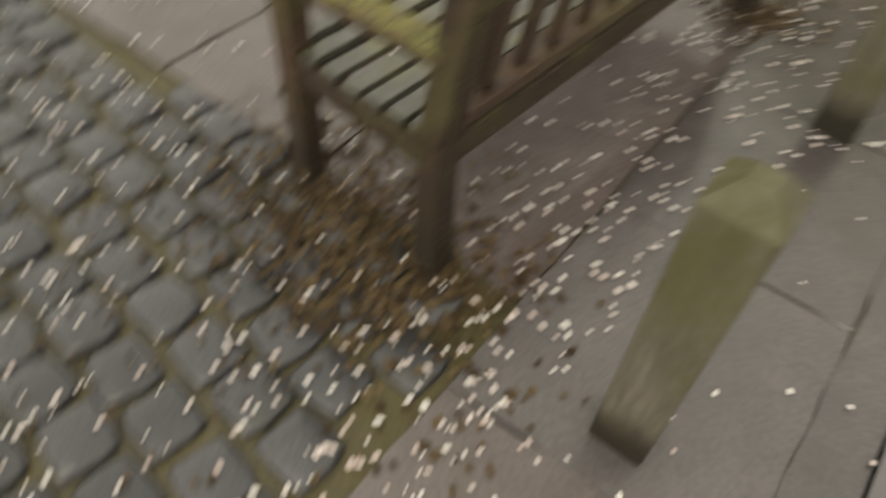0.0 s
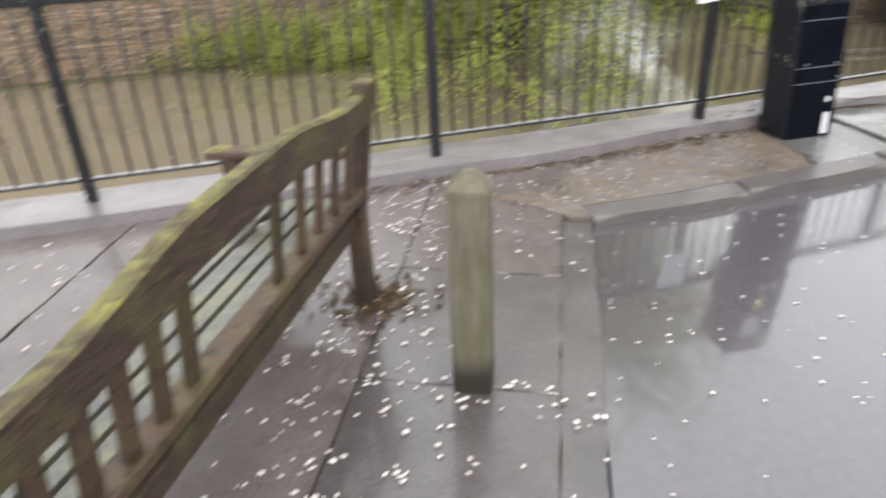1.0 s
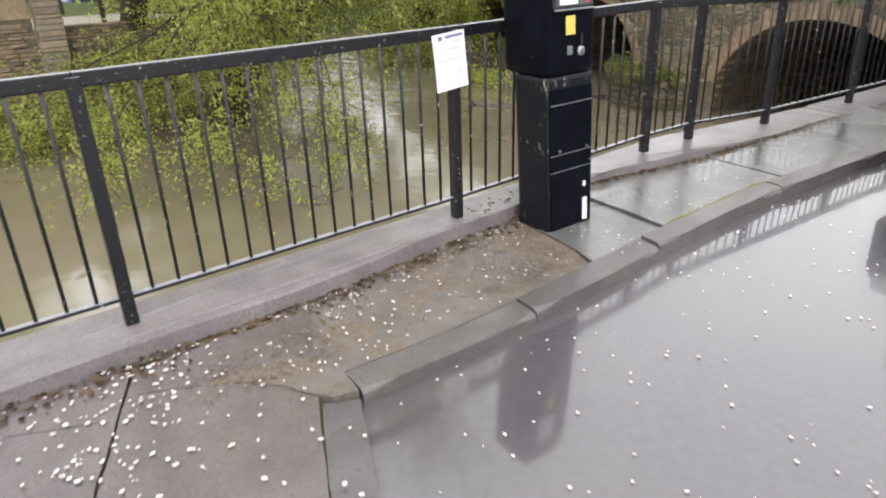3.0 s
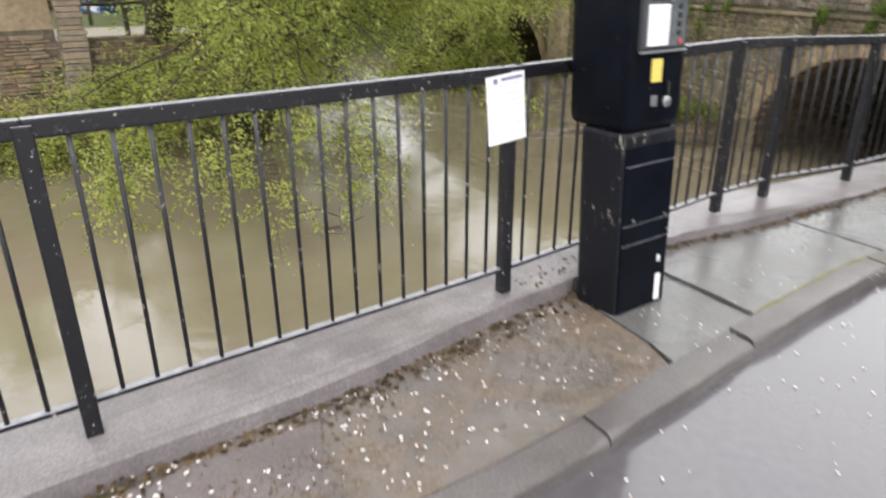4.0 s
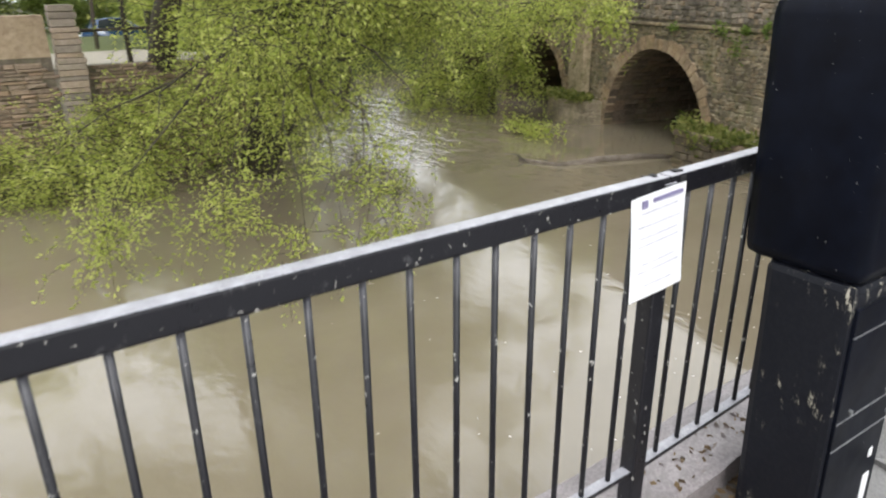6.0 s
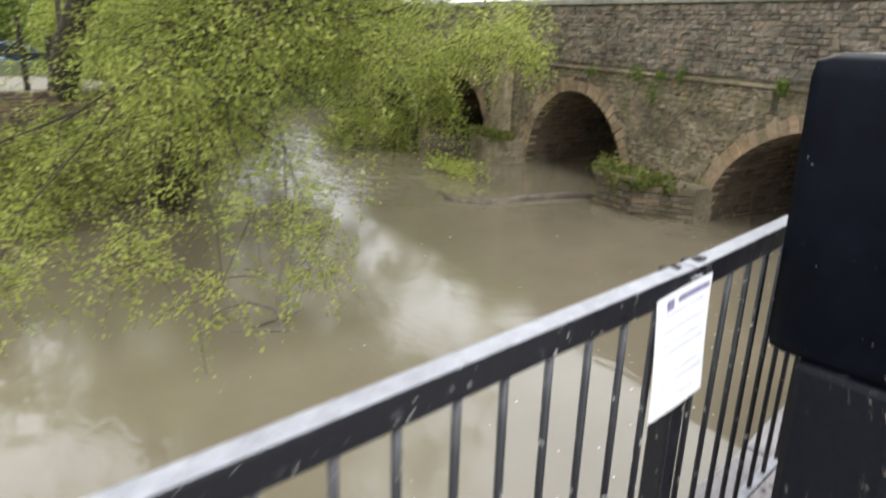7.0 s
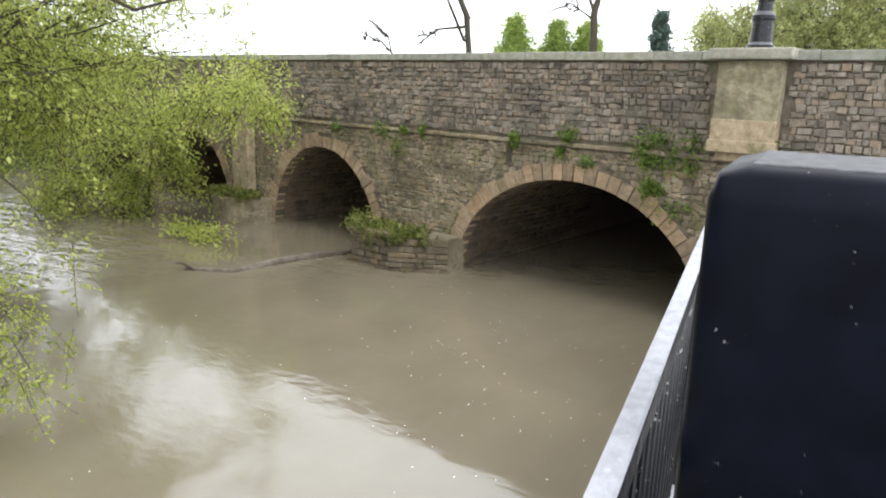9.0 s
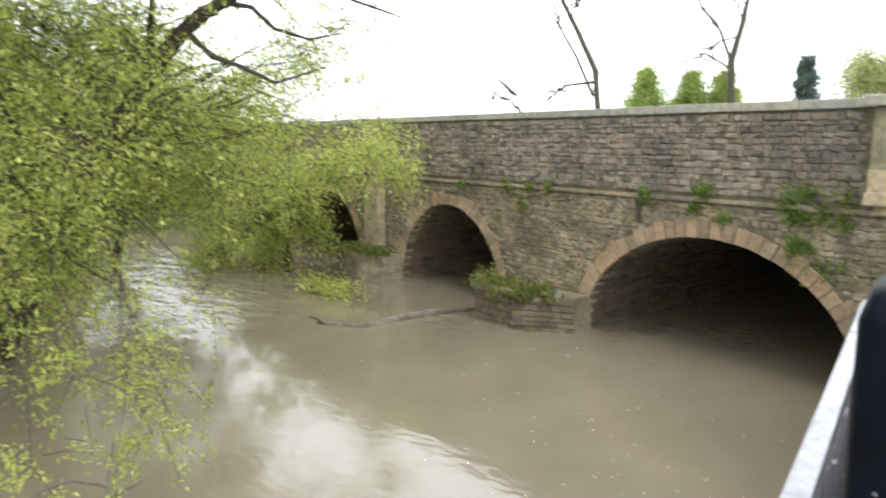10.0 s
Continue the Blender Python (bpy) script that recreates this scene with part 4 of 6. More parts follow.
# slim pier between the small arches, and its footing
for name, c, size, m_ in (("pier_strip", (BXF - 0.10, 19.57, -0.55), (0.35, 0.80, 2.5), ASHLAR), ("pier_strip", (BXF - 0.04, 19.57, 1.38), (0.22, 0.86, 1.36), ASHLAR)):
    bm = bm_new()
    box(bm, c, size, 0.03)
    part(name, bm, m_, bridge)
bm = bm_new()
prism(bm, [(BXF + 0.1, 11.30), (16.54, 11.30), (15.85, 12.25), (15.75, 13.35), (16.38, 13.83), (BXF + 0.1, 13.86)], -3.3, lambda x, y: -1.68 - 0.05 * math.sin(y * 7))
part("cutwater", bm, RUBBLE, bridge, "low stone footing between the arches")
bm = bm_new()
prism(bm, [(BXF + 0.1, 18.35), (16.4, 18.4), (16.0, 19.2), (16.1, 20.1), (BXF + 0.1, 20.5)], -3.3, lambda x, y: -1.72)
part("cutwater", bm, RUBBLE, bridge, "low stone footing between the arches")

# rough stones round the larger footing
foot = [(16.58, 11.28), (15.87, 12.25), (15.75, 13.35), (16.38, 13.83)]
FOOT_STONE = stone_mat("footing_stone", (0.075, 0.06, 0.042), (0.25, 0.20, 0.14), 0.8, 0, 0.4, (0.085, 0.08, 0.03), bump=0.9, patch=0.5)
for (xa, ya), (xb, yb) in zip(foot, foot[1:]):
    ln = math.hypot(xb - xa, yb - ya)
    ang = math.atan2(yb - ya, xb - xa)
    zf = -2.62
    while zf < -1.72:
        hf, s0 = rng.uniform(0.10, 0.19), 0.0
        while s0 < ln:
            wf = rng.uniform(0.18, 0.42)
            f = min(1.0, (s0 + wf / 2) / ln)
            bm = bm_new()
            box(bm, (xa + (xb - xa) * f + rng.uniform(-0.02, 0.02), ya + (yb - ya) * f, zf + hf / 2), (wf - 0.015, 0.16, hf - 0.012), 0.022, Matrix.Rotation(ang + rng.uniform(-0.06, 0.06), 3, "Z"))
            part("stone", bm, FOOT_STONE, bridge)
            s0 += wf
        zf += hf

# rubble stones of the face
STONES = []
for k in range(10):
    r2 = random.Random(90 + k)
    j = lambda s_: r2.uniform(-s_, s_)
    b4 = [(0.5, y * 0.5, z * 0.5) for y, z in ((-1, -1), (1, -1), (1, 1), (-1, 1))]
    m4 = [(-0.2, y * 0.5 + j(0.05), z * 0.5 + j(0.07)) for y, z in ((-1, -1), (1, -1), (1, 1), (-1, 1))]
    f4 = [(-0.5 + j(0.15), y * 0.40 + j(0.05), z * 0.36 + j(0.08)) for y, z in ((-1, -1), (1, -1), (1, 1), (-1, 1))]
    STONES.append((b4 + m4 + f4, [(8, 11, 10, 9)] + [(a + i, a + (i + 1) % 4, a + 4 + (i + 1) % 4, a + 4 + i) for a in (0, 4) for i in range(4)]))
STONE_MESH = {}
for m_ in (RUBBLE, PARAPET_STONE):
    for k, (vs, fs) in enumerate(STONES):
        me = bpy.data.meshes.new("stone")
        me.from_pydata(vs, [], [tuple(reversed(f)) for f in fs])
        me.materials.append(m_)
        STONE_MESH[m_.name, k] = me
rest = {RUBBLE.name: ([], []), PARAPET_STONE.name: ([], [])}
count = 0


def blocked(y, z, hw):
    for c, a, r in ARCHES:
        g = 0.30 if a > 2 else 0.24
        q = max(0.0, abs(y - c) - hw * 0.6) / (a + g)
        if q < 1 and z < SPRING + (r + g) * math.sqrt(1 - q * q) + 0.03:
            return True
    if abs(y - PY) < 0.50 + hw and z > 0.55:
        return True
    return abs(y - 19.57) < 0.42 + hw * 0.8


z = -2.75
while z < 2.10:
    h = rng.uniform(0.075, 0.13) if z > 0.6 else rng.uniform(0.06, 0.14)
    y = -6.0 + rng.uniform(0, 0.3)
    if not 0.50 < z + h / 2 < 0.65 and z + h < 2.16:
        while y < 30:
            w = rng.choice((rng.uniform(0.07, 0.15), rng.uniform(0.12, 0.26)))
            yc = y + w / 2
            zc = z + h / 2
            if not blocked(yc, zc, w / 2):
                m_ = PARAPET_STONE if z > 0.6 else RUBBLE
                k = rng.randrange(10)
                M = Matrix.Translation((BXF + 0.005, yc, zc + rng.uniform(-0.012, 0.012))) @ Matrix.Rotation(rng.gauss(0, 0.08 if z > 0.6 else 0.22), 4, "X") @ Matrix.Diagonal((rng.uniform(0.03, 0.13) if z > 0.6 else rng.uniform(0.02, 0.085), w - rng.uniform(0.0, 0.025), h * rng.uniform(0.78, 1.08), 1))
                if count < 300 and 6.1 < yc < 10.6 and z > 0.6:
                    ob = new("stone", STONE_MESH[m_.name, k])
                    ob.matrix_basis = M
                    under(ob, bridge)
                    count += 1
                else:
                    vs, fs = rest[m_.name]
                    o = len(vs)
                    vs.extend((M @ Vector(p))[:] for p in STONES[k][0])
                    fs.extend(tuple(o + i for i in reversed(f)) for f in STONES[k][1])
            y += w
    z += h
for m_ in (RUBBLE, PARAPET_STONE):
    ob = under(raw("rubble_facing", *rest[m_.name], m_), bridge)
    tagged(ob, "courses of rough rubble stones", kind="stuff")

# stones lining the arch vaults near their mouths
vs, fs = [], []
for c, a, r in ARCHES[:2]:
    for i in range(46):
        t = math.pi * (i + 0.5) / 46
        nx, nz = math.cos(t) / a, math.sin(t) / r
        l = math.hypot(nx, nz)
        seg = math.pi / 46 * math.hypot(a * math.sin(t), r * math.cos(t))
        x = BXF + 0.32
        while x < BXF + 5.5:
            w = rng.uniform(0.2, 0.5)
            M = Matrix.Translation((x + w / 2, c - a * math.cos(t), SPRING + r * math.sin(t))) @ Matrix(((0, 1, 0, 0), (-nx / l, 0, nz / l, 0), (nz / l, 0, nx / l, 0), (0, 0, 0, 1))) @ Matrix.Diagonal((rng.uniform(0.04, 0.1), w - 0.02, seg - 0.015, 1))
            o = len(vs)
            k = rng.randrange(10)
            vs.extend((M @ Vector(p))[:] for p in STONES[k][0])
            fs.extend(tuple(o + q for q in reversed(f)) for f in STONES[k][1])
            x += w
tagged(under(raw("vault_facing", vs, fs, SHADED_VAULT), bridge), "arch lining stones darkened with painted shade", kind="stuff")

# iron drain pipe below the string course
bm = bm_new()
rod(bm, (BXF - 0.07, 10.08, 0.50), (BXF - 0.07, 10.08, 0.12), 0.06, 10)
rod(bm, (BXF - 0.07, 10.08, 0.50), (BXF - 0.07, 10.08, 0.43), 0.08, 10)
part("drain_pipe", bm, BARK, bridge, "rusty iron drain pipe stub")

# lamp post on the pilaster
lamp = thing("street_lamp", (BXF + 0.12, PY, 2.30), "black cast iron lamp post on the bridge pilaster", "street lamp")
bm = bm_new()
lathe(bm, [(0.20, 0), (0.20, 0.06), (0.165, 0.1), (0.15, 0.42), (0.17, 0.45), (0.17, 0.5), (0.12, 0.56), (0.11, 0.7), (0.13, 0.72), (0.13, 0.75), (0.09, 0.8)], (BXF + 0.12, PY, 2.30), 16)
part("base", bm, PAINT, lamp, smooth=False)
bm = bm_new()
lathe(bm, [(0.085, 0.8), (0.055, 3.2), (0.09, 3.22), (0.09, 3.28), (0.05, 3.3), (0.05, 3.5)], (BXF + 0.12, PY, 2.30), 14)
part("column", bm, PAINT, lamp)
bm = bm_new()
lathe(bm, [(0.10, 3.5), (0.2, 4.0), (0.22, 4.02), (0.05, 4.3), (0.02, 4.4)], (BXF + 0.12, PY, 2.30), 8)
part("lantern", bm, LENS, lamp)

# the bridge crosses the river a little askew
ASKEW = Matrix.Translation((17.0, 11.5, 0)) @ Matrix.Rotation(-math.atan(0.2), 4, "Z") @ Matrix.Translation((-17.0, -11.5, 0))
bridge.matrix_basis = ASKEW @ bridge.matrix_basis
lamp.matrix_basis = ASKEW @ lamp.matrix_basis

# ---- far bank wall, with pillar ----
bank = thing("bank_wall", (3.0, 20.0, -3.3), "weathered red-brown stone wall along the far bank", "wall", kind="structure")
bm = bm_new()
box(bm, (-7.75, 20.25, -1.45), (24.0, 0.4, 3.4), 0)
part("wall_core", bm, MORTAR, bank)
bm = bm_new()
box(bm, (6.7, 20.25, -1.60), (4.4, 0.4, 3.25), 0)
part("wall_core", bm, MORTAR, bank)
bm = bm_new()
box(bm, (-7.75, 20.22, 0.64), (24.0, 0.3, 0.86), 0.02)
part("rendered_wall", bm, RENDERED, bank, "stained buff rendered upper wall")
vs, fs = [], []
z = -2.8
while z < 0.22:
    h = rng.uniform(0.06, 0.115)
    x = -9.0 + rng.uniform(0, 0.3)
    while x < 8.6:
        w = rng.uniform(0.2, 0.55)
        if z + h < (0.24 if x + w < 4.3 else 0.05) and not (4.22 < x + w / 2 < 4.93):
            k = rng.randrange(10)
            M = Matrix.Translation((x + w / 2, 20.05, z + h / 2)) @ Matrix.Rotation(radians(90), 4, "Z") @ Matrix.Diagonal((rng.uniform(0.05, 0.12), w - 0.015, h - 0.014, 1))
            o = len(vs)
            vs.extend((M @ Vector(p))[:] for p in STONES[k][0])
            fs.extend(tuple(o + i for i in reversed(f)) for f in STONES[k][1])
        x += w
    z += h
tagged(under(raw("stone_facing", vs, fs, BANK_STONE), bank), "courses of red-brown stones", kind="stuff")
PIER = stone_mat("pillar_stone", (0.22, 0.18, 0.15), (0.43, 0.36, 0.30), 0.3, 0, 0.5)
z = -2.6
while z < 1.22:
    h = rng.uniform(0.09, 0.17)
    bm = bm_new()
    o = rng.uniform(-0.02, 0.02)
    box(bm, (4.585 + o, 20.15, z + h / 2), (0.50 + rng.uniform(-0.04, 0.07), 0.55, h - 0.012), 0.015)
    part("pillar_stone", bm, PIER, bank)
    z += h
bm = bm_new()
box(bm, (-8.2, 19.9, -2.62), (26, 0.6, 0.5), 0.05)
part("ledge", bm, EARTH, bank, "muddy ledge at the wall's foot")

# ---- trees ----
GROVE = Matrix(((1, 0.017, 0.005, -0.14), (-0.017, 1, -0.036, 0.08), (-0.005, 0.036, 1, -0.09), (0, 0, 0, 1)))
BEYOND = Matrix(((1, 0.016, 0.020, -0.08), (-0.015, 1, -0.049, 0.11), (-0.021, 0.049, 1, -0.04), (0, 0, 0, 1)))


def set_in(m, sprays):
    """Sprays (x, y, z, radius, fullness) turned into the lie of the land."""
    return [(*(m @ Vector(q[:3])), *q[3:]) for q in sprays]


def tube(V, F, pts, radii, n=6):
    base = None
    for i, (p, r) in enumerate(zip(pts, radii)):
        p = Vector(p)
        d = Vector(pts[min(i + 1, len(pts) - 1)]) - Vector(pts[max(i - 1, 0)])
        q = d.to_track_quat("Z", "Y")
        o = len(V)
        for k in range(n):
            a = 2 * math.pi * k / n
            V.append((p + q @ Vector((r * math.cos(a), r * math.sin(a), 0)))[:])
        if base is not None:
            F.extend((base + k, base + (k + 1) % n, o + (k + 1) % n, o + k) for k in range(n))
        base = o
    F.append(tuple(range(base, base + n)))


def curve_pts(a, b, sag, n, wob, r2):
    """Points from a to b, bowed up by sag, with a wobble."""
    a, b = Vector(a), Vector(b)
    out = []
    for i in range(n + 1):
        f = i / n
        p = a.lerp(b, f) + Vector((0, 0, sag * 4 * f * (1 - f)))
        if 0 < i < n:
            p += Vector((r2.uniform(-wob, wob), r2.uniform(-wob, wob), r2.uniform(-wob, wob)))
        out.append(p)
    return out


def leaves_mesh(name, P, D, L, W, material):
    """Leaves as folded diamonds: base points, directions, lengths and widths."""
    P, D, L, W = (np.asarray(v, dtype=float) for v in (P, D, L, W))
    D /= np.linalg.norm(D, axis=1, keepdims=True) + 1e-9
    R = np.random.RandomState(3).normal(size=D.shape)
    S = np.cross(D, R)
    S /= np.linalg.norm(S, axis=1, keepdims=True) + 1e-9
    U = np.cross(S, D)
    L, W = L[:, None], W[:, None]
    verts = np.stack([P, P + D * L * 0.45 + S * W + U * W * 0.35, P + D * L, P + D * L * 0.45 - S * W + U * W * 0.35], 1).reshape(-1, 3)
    n = len(P)
    me = bpy.data.meshes.new(name)
    me.vertices.add(4 * n)
    me.vertices.foreach_set("co", verts.ravel())
    me.loops.add(4 * n)
    me.loops.foreach_set("vertex_index", np.arange(4 * n))
    me.polygons.add(n)
    me.polygons.foreach_set("loop_start", np.arange(n) * 4)
    me.polygons.foreach_set("loop_total", np.full(n, 4))
    me.update(calc_edges=True)
    me.validate()
    me.materials.append(material)
    return new(name, me)


def tree(name, label, base, fork, r0, sprays, leaf, leaf_len, per_twig, twigs, seed, droop=0.6, material_bark=None, limb_sag=0.5, twig_r=0.006, thick=0.25):
    """A tree: trunk to the fork, a limb to each spray (x, y, z, radius, fullness), twigs in the spray and leaves on the twigs."""
    r2 = random.Random(seed)
    t = thing(name, base, label, "tree")
    V, F, P, D, L, W = [], [], [], [], [], []
    tp = curve_pts(base, fork, 0, 5, r0 * 0.4, r2)
    tube(V, F, tp, [r0 * (1.15 - 0.1 * i) for i in range(6)], 10)
    trunk = under(raw("trunk", V, F, material_bark or BARK, True), t)
    V, F = [], []
    for sx, sy, sz, sr, full in sprays:
        c = Vector((sx, sy, sz))
        d = (c - Vector(fork)).length
        lp = curve_pts(fork, c, limb_sag * 0.25 * d * r2.uniform(0.4, 1.1), 7, 0.035 * d, r2)
        tube(V, F, lp, [max(0.006, r0 * thick * (1 - 0.13 * i)) for i in range(8)], 6)
        for k in range(int(twigs * full)):
            a = lp[r2.choice((4, 5, 6, 7, 7))] if r2.random() < 0.55 else c + Vector((r2.gauss(0, 0.35), r2.gauss(0, 0.35), r2.gauss(0.1, 0.3))) * sr
            u_ = Vector((r2.gauss(0, 1), r2.gauss(0, 1), r2.gauss(-0.15 * droop, 0.7))).normalized()
            ln = sr * r2.uniform(0.5, 1.15)
            pts = [a + u_ * ln * f + Vector((0, 0, -droop * ln * f * f)) + Vector((r2.gauss(0, 0.04), r2.gauss(0, 0.04), r2.gauss(0, 0.04))) * ln * f for f in (0, 0.33, 0.66, 1.0)]
            pts = [p if p.z > WATER + 0.02 else Vector((p.x, p.y, WATER + 0.02 + 0.03 * r2.random())) for p in pts]
            tube(V, F, pts, [twig_r * q for q in (1.6, 1.2, 0.8, 0.4)], 4)
            for q in range(per_twig):
                f = r2.uniform(0.15, 1.0) * 3
                i = min(int(f), 2)
                p = pts[i].lerp(pts[i + 1], f - i)
                s_ = leaf_len * r2.uniform(0.5, 1.2)
                off = Vector((r2.gauss(0, 1), r2.gauss(0, 1), r2.gauss(0, 1))) * leaf_len * 0.8
                dd = (pts[i + 1] - pts[i]).normalized() + Vector((r2.gauss(0, 0.8), r2.gauss(0, 0.8), r2.gauss(-0.1, 0.8)))
                P.append((p + off)[:])
                D.append(dd[:])
                L.append(s_)
                W.append(s_ * 0.24)
    under(raw("branch_system", V, F, material_bark or BARK, True), t)
    if P:
        tagged(under(leaves_mesh("crown", P, D, L, W, leaf), t), kind="stuff")
    return t


WILLOW = [
    (3.4, 16.6, -1.75, 1.0, 0.7), (4.4, 14.6, -1.55, 0.9, 0.7), (5.4, 12.6, -1.65, 0.8, 0.7), (6.9, 12.3, -1.25, 1.1, 0.8), (6.0, 14.8, -0.9, 1.2, 0.9),
    (7.0, 13.6, 0.1, 1.2, 1.0), (7.4, 13.0, 1.3, 1.2, 0.9), (8.4, 13.6, -1.9, 0.5, 0.7), (7.6, 14.6, -0.5, 1.0, 1.0), 
    (8.3, 13.5, 2.4, 1.4, 1.0), (9.6, 14.3, 1.2, 1.2, 0.8), (11.6, 14.6, 0.4, 0.8, 0.6), (10.8, 16.2, 1.2, 1.3, 0.8), (12.8, 14.9, 1.1, 0.9, 0.55),
    (14.2, 15.0, 1.0, 0.9, 0.6), (6.9, 15.6, 1.0, 1.5, 1.0), (7.6, 16.5, 2.6, 1.8, 1.0), (9.6, 13.3, 3.4, 1.3, 0.5), (11.4, 14.0, 2.6, 1.1, 0.3),
    (7.9, 17.0, -0.4, 1.1, 0.9), (8.0, 18.4, -0.6, 1.1, 0.9), (7.3, 17.6, -0.8, 1.4, 1.0), (6.2, 16.8, 0.6, 1.4, 0.8), (15.2, 15.9, 1.4, 0.7, 0.5),
    (6.3, 13.8, 2.2, 1.4, 0.9), (5.9, 12.9, 0.6, 1.0, 0.6), (7.4, 11.6, -1.9, 0.6, 0.35), (7.9, 12.2, -1.7, 0.9, 0.7), (6.2, 11.6, -1.9, 0.7, 0.5), (4.0, 13.4, -1.9, 0.9, 0.7), (8.3, 12.3, -0.5, 1.0, 0.6),
    (8.2, 16.3, 2.9, 1.2, 1.3), (9.0, 15.9, 2.8, 1.1, 1.2), (7.8, 16.6, 2.1, 1.2, 1.0), (9.5, 15.3, 1.8, 1.0, 1.0), (10.2, 15.2, 1.2, 1.0, 0.9), (8.9, 15.8, 3.4, 1.2, 1.2), (11.3, 15.6, 1.8, 0.9, 0.8),
    (11.4, 17.2, 0.4, 1.1, 1.5), (11.9, 17.0, 1.5, 1.2, 1.6), (10.4, 17.4, 0.6, 1.1, 1.5), (10.6, 17.8, 1.9, 1.3, 1.7), (9.8, 18.2, 0.9, 1.2, 1.5), (12.4, 18.6, 1.0, 1.2, 1.5), (12.9, 17.6, 2.4, 1.2, 1.4), (11.3, 18.9, 2.6, 1.4, 1.6),
]
tree("willow_tree", "bright green willow leaning and drooping over the river", (7.9, 19.3, -2.9), (8.2, 17.15, 0.9), 0.34, set_in(GROVE, [(a, b, c, d, e * (0.32 if b < 12.4 and c < -1.0 else 0.12 if a > 8.3 and c < -0.8 else 0.22 if a > 8.1 and c < 0.2 else 0.6 if c < -0.7 else 0.8 if c > 1.9 and e > 0.95 else 0.45 if c > 1.9 else 0.62 if a > 9.2 else 0.85)) for a, b, c, d, e in WILLOW]), LEAF, 0.078, 29, 105, 11, 0.6, None, 0.5, 0.004, 0.13)
tree("willow_tree", "tall green willow arching high over the river", (6.3, 20.9, -1.2), (6.9, 17.3, 4.1), 0.30,
     set_in(GROVE, [(a, b, c, d, e * (1.0 if a < 6.7 and c < 5.3 else 0.65)) for a, b, c, d, e in [(6.5, 14.2, 4.1, 1.6, 1.0), (5.4, 15.6, 3.7, 1.6, 1.0), (7.5, 15.2, 4.9, 1.7, 1.0), (6.0, 16.6, 5.1, 1.8, 1.0), (8.8, 16.4, 5.2, 1.8, 1.0), (7.2, 17.6, 6.0, 2.0, 1.0), (4.4, 17.2, 3.6, 1.6, 1.0), (8.5, 14.4, 4.8, 1.5, 0.9),
      (3.0, 17.8, 3.6, 1.6, 1.0), (6.8, 15.4, 6.6, 2.0, 1.0), (5.0, 16.8, 6.2, 2.0, 1.0), (8.0, 16.6, 7.6, 2.0, 1.0), (6.2, 17.6, 8.2, 2.2, 1.0), (4.0, 18.4, 5.6, 1.9, 1.0), (9.2, 18.0, 7.0, 2.0, 1.0), (7.4, 18.8, 9.4, 2.2, 1.0), (2.4, 19.0, 5.4, 2.0, 1.0),
      (8.6, 13.2, 6.3, 1.8, 1.0), (7.3, 12.6, 5.4, 1.7, 1.0), (9.6, 15.0, 6.6, 1.8, 1.0), (8.4, 14.2, 7.9, 2.0, 1.0), (6.0, 12.9, 4.9, 1.6, 1.0), (9.8, 16.6, 8.0, 2.0, 1.0), (4.8, 13.8, 4.5, 1.6, 1.0), (3.8, 15.2, 4.6, 1.7, 1.0), (7.0, 13.8, 8.6, 2.0, 1.0), (9.0, 13.6, 5.4, 1.4, 1.0), (7.8, 11.8, 6.0, 1.7, 1.0), (6.4, 11.6, 6.4, 1.7, 1.0), (5.2, 12.4, 6.2, 1.7, 1.0), (1.6, 18.0, 4.2, 1.8, 1.0), (9.0, 12.3, 6.6, 1.7, 1.4), (8.3, 11.5, 7.0, 1.7, 1.4), (9.7, 13.6, 7.2, 1.8, 1.5), (10.5, 14.2, 8.2, 1.9, 1.5), (9.2, 12.6, 8.6, 1.9, 1.5)]]),
     LEAF, 0.115, 26, 100, 17, 0.5, None, 0.5, 0.006, 0.2)
# a leaning limb of the same bank, nearly bare, against the sky
leaning = tree("leaning_tree", "dark leaning tree with bare twisted limbs", (8.0, 19.0, -2.9), (8.53, 15.2, 1.36), 0.15,
     set_in(GROVE, [(9.0, 14.0, 1.6, 0.9, 0.7), (8.4, 13.4, 2.9, 1.0, 0.5), (9.9, 12.0, 2.5, 0.8, 0.5), (10.5, 11.9, 2.9, 0.8, 0.4), (10.2, 12.6, 1.5, 0.9, 0.6), (9.2, 12.4, 3.6, 0.9, 0.4), (11.8, 14.4, 2.6, 0.8, 0.55), (12.7, 14.1, 2.3, 0.7, 0.45), (11.0, 14.0, 3.0, 0.9, 0.5), (11.0, 15.2, 2.1, 0.9, 0.7), (11.8, 13.8, 3.1, 0.8, 0.4), (13.3, 14.3, 1.8, 0.6, 0.4)]), LEAF, 0.065, 20, 66, 12, 0.2, None, 0.2, 0.004, 0.16)
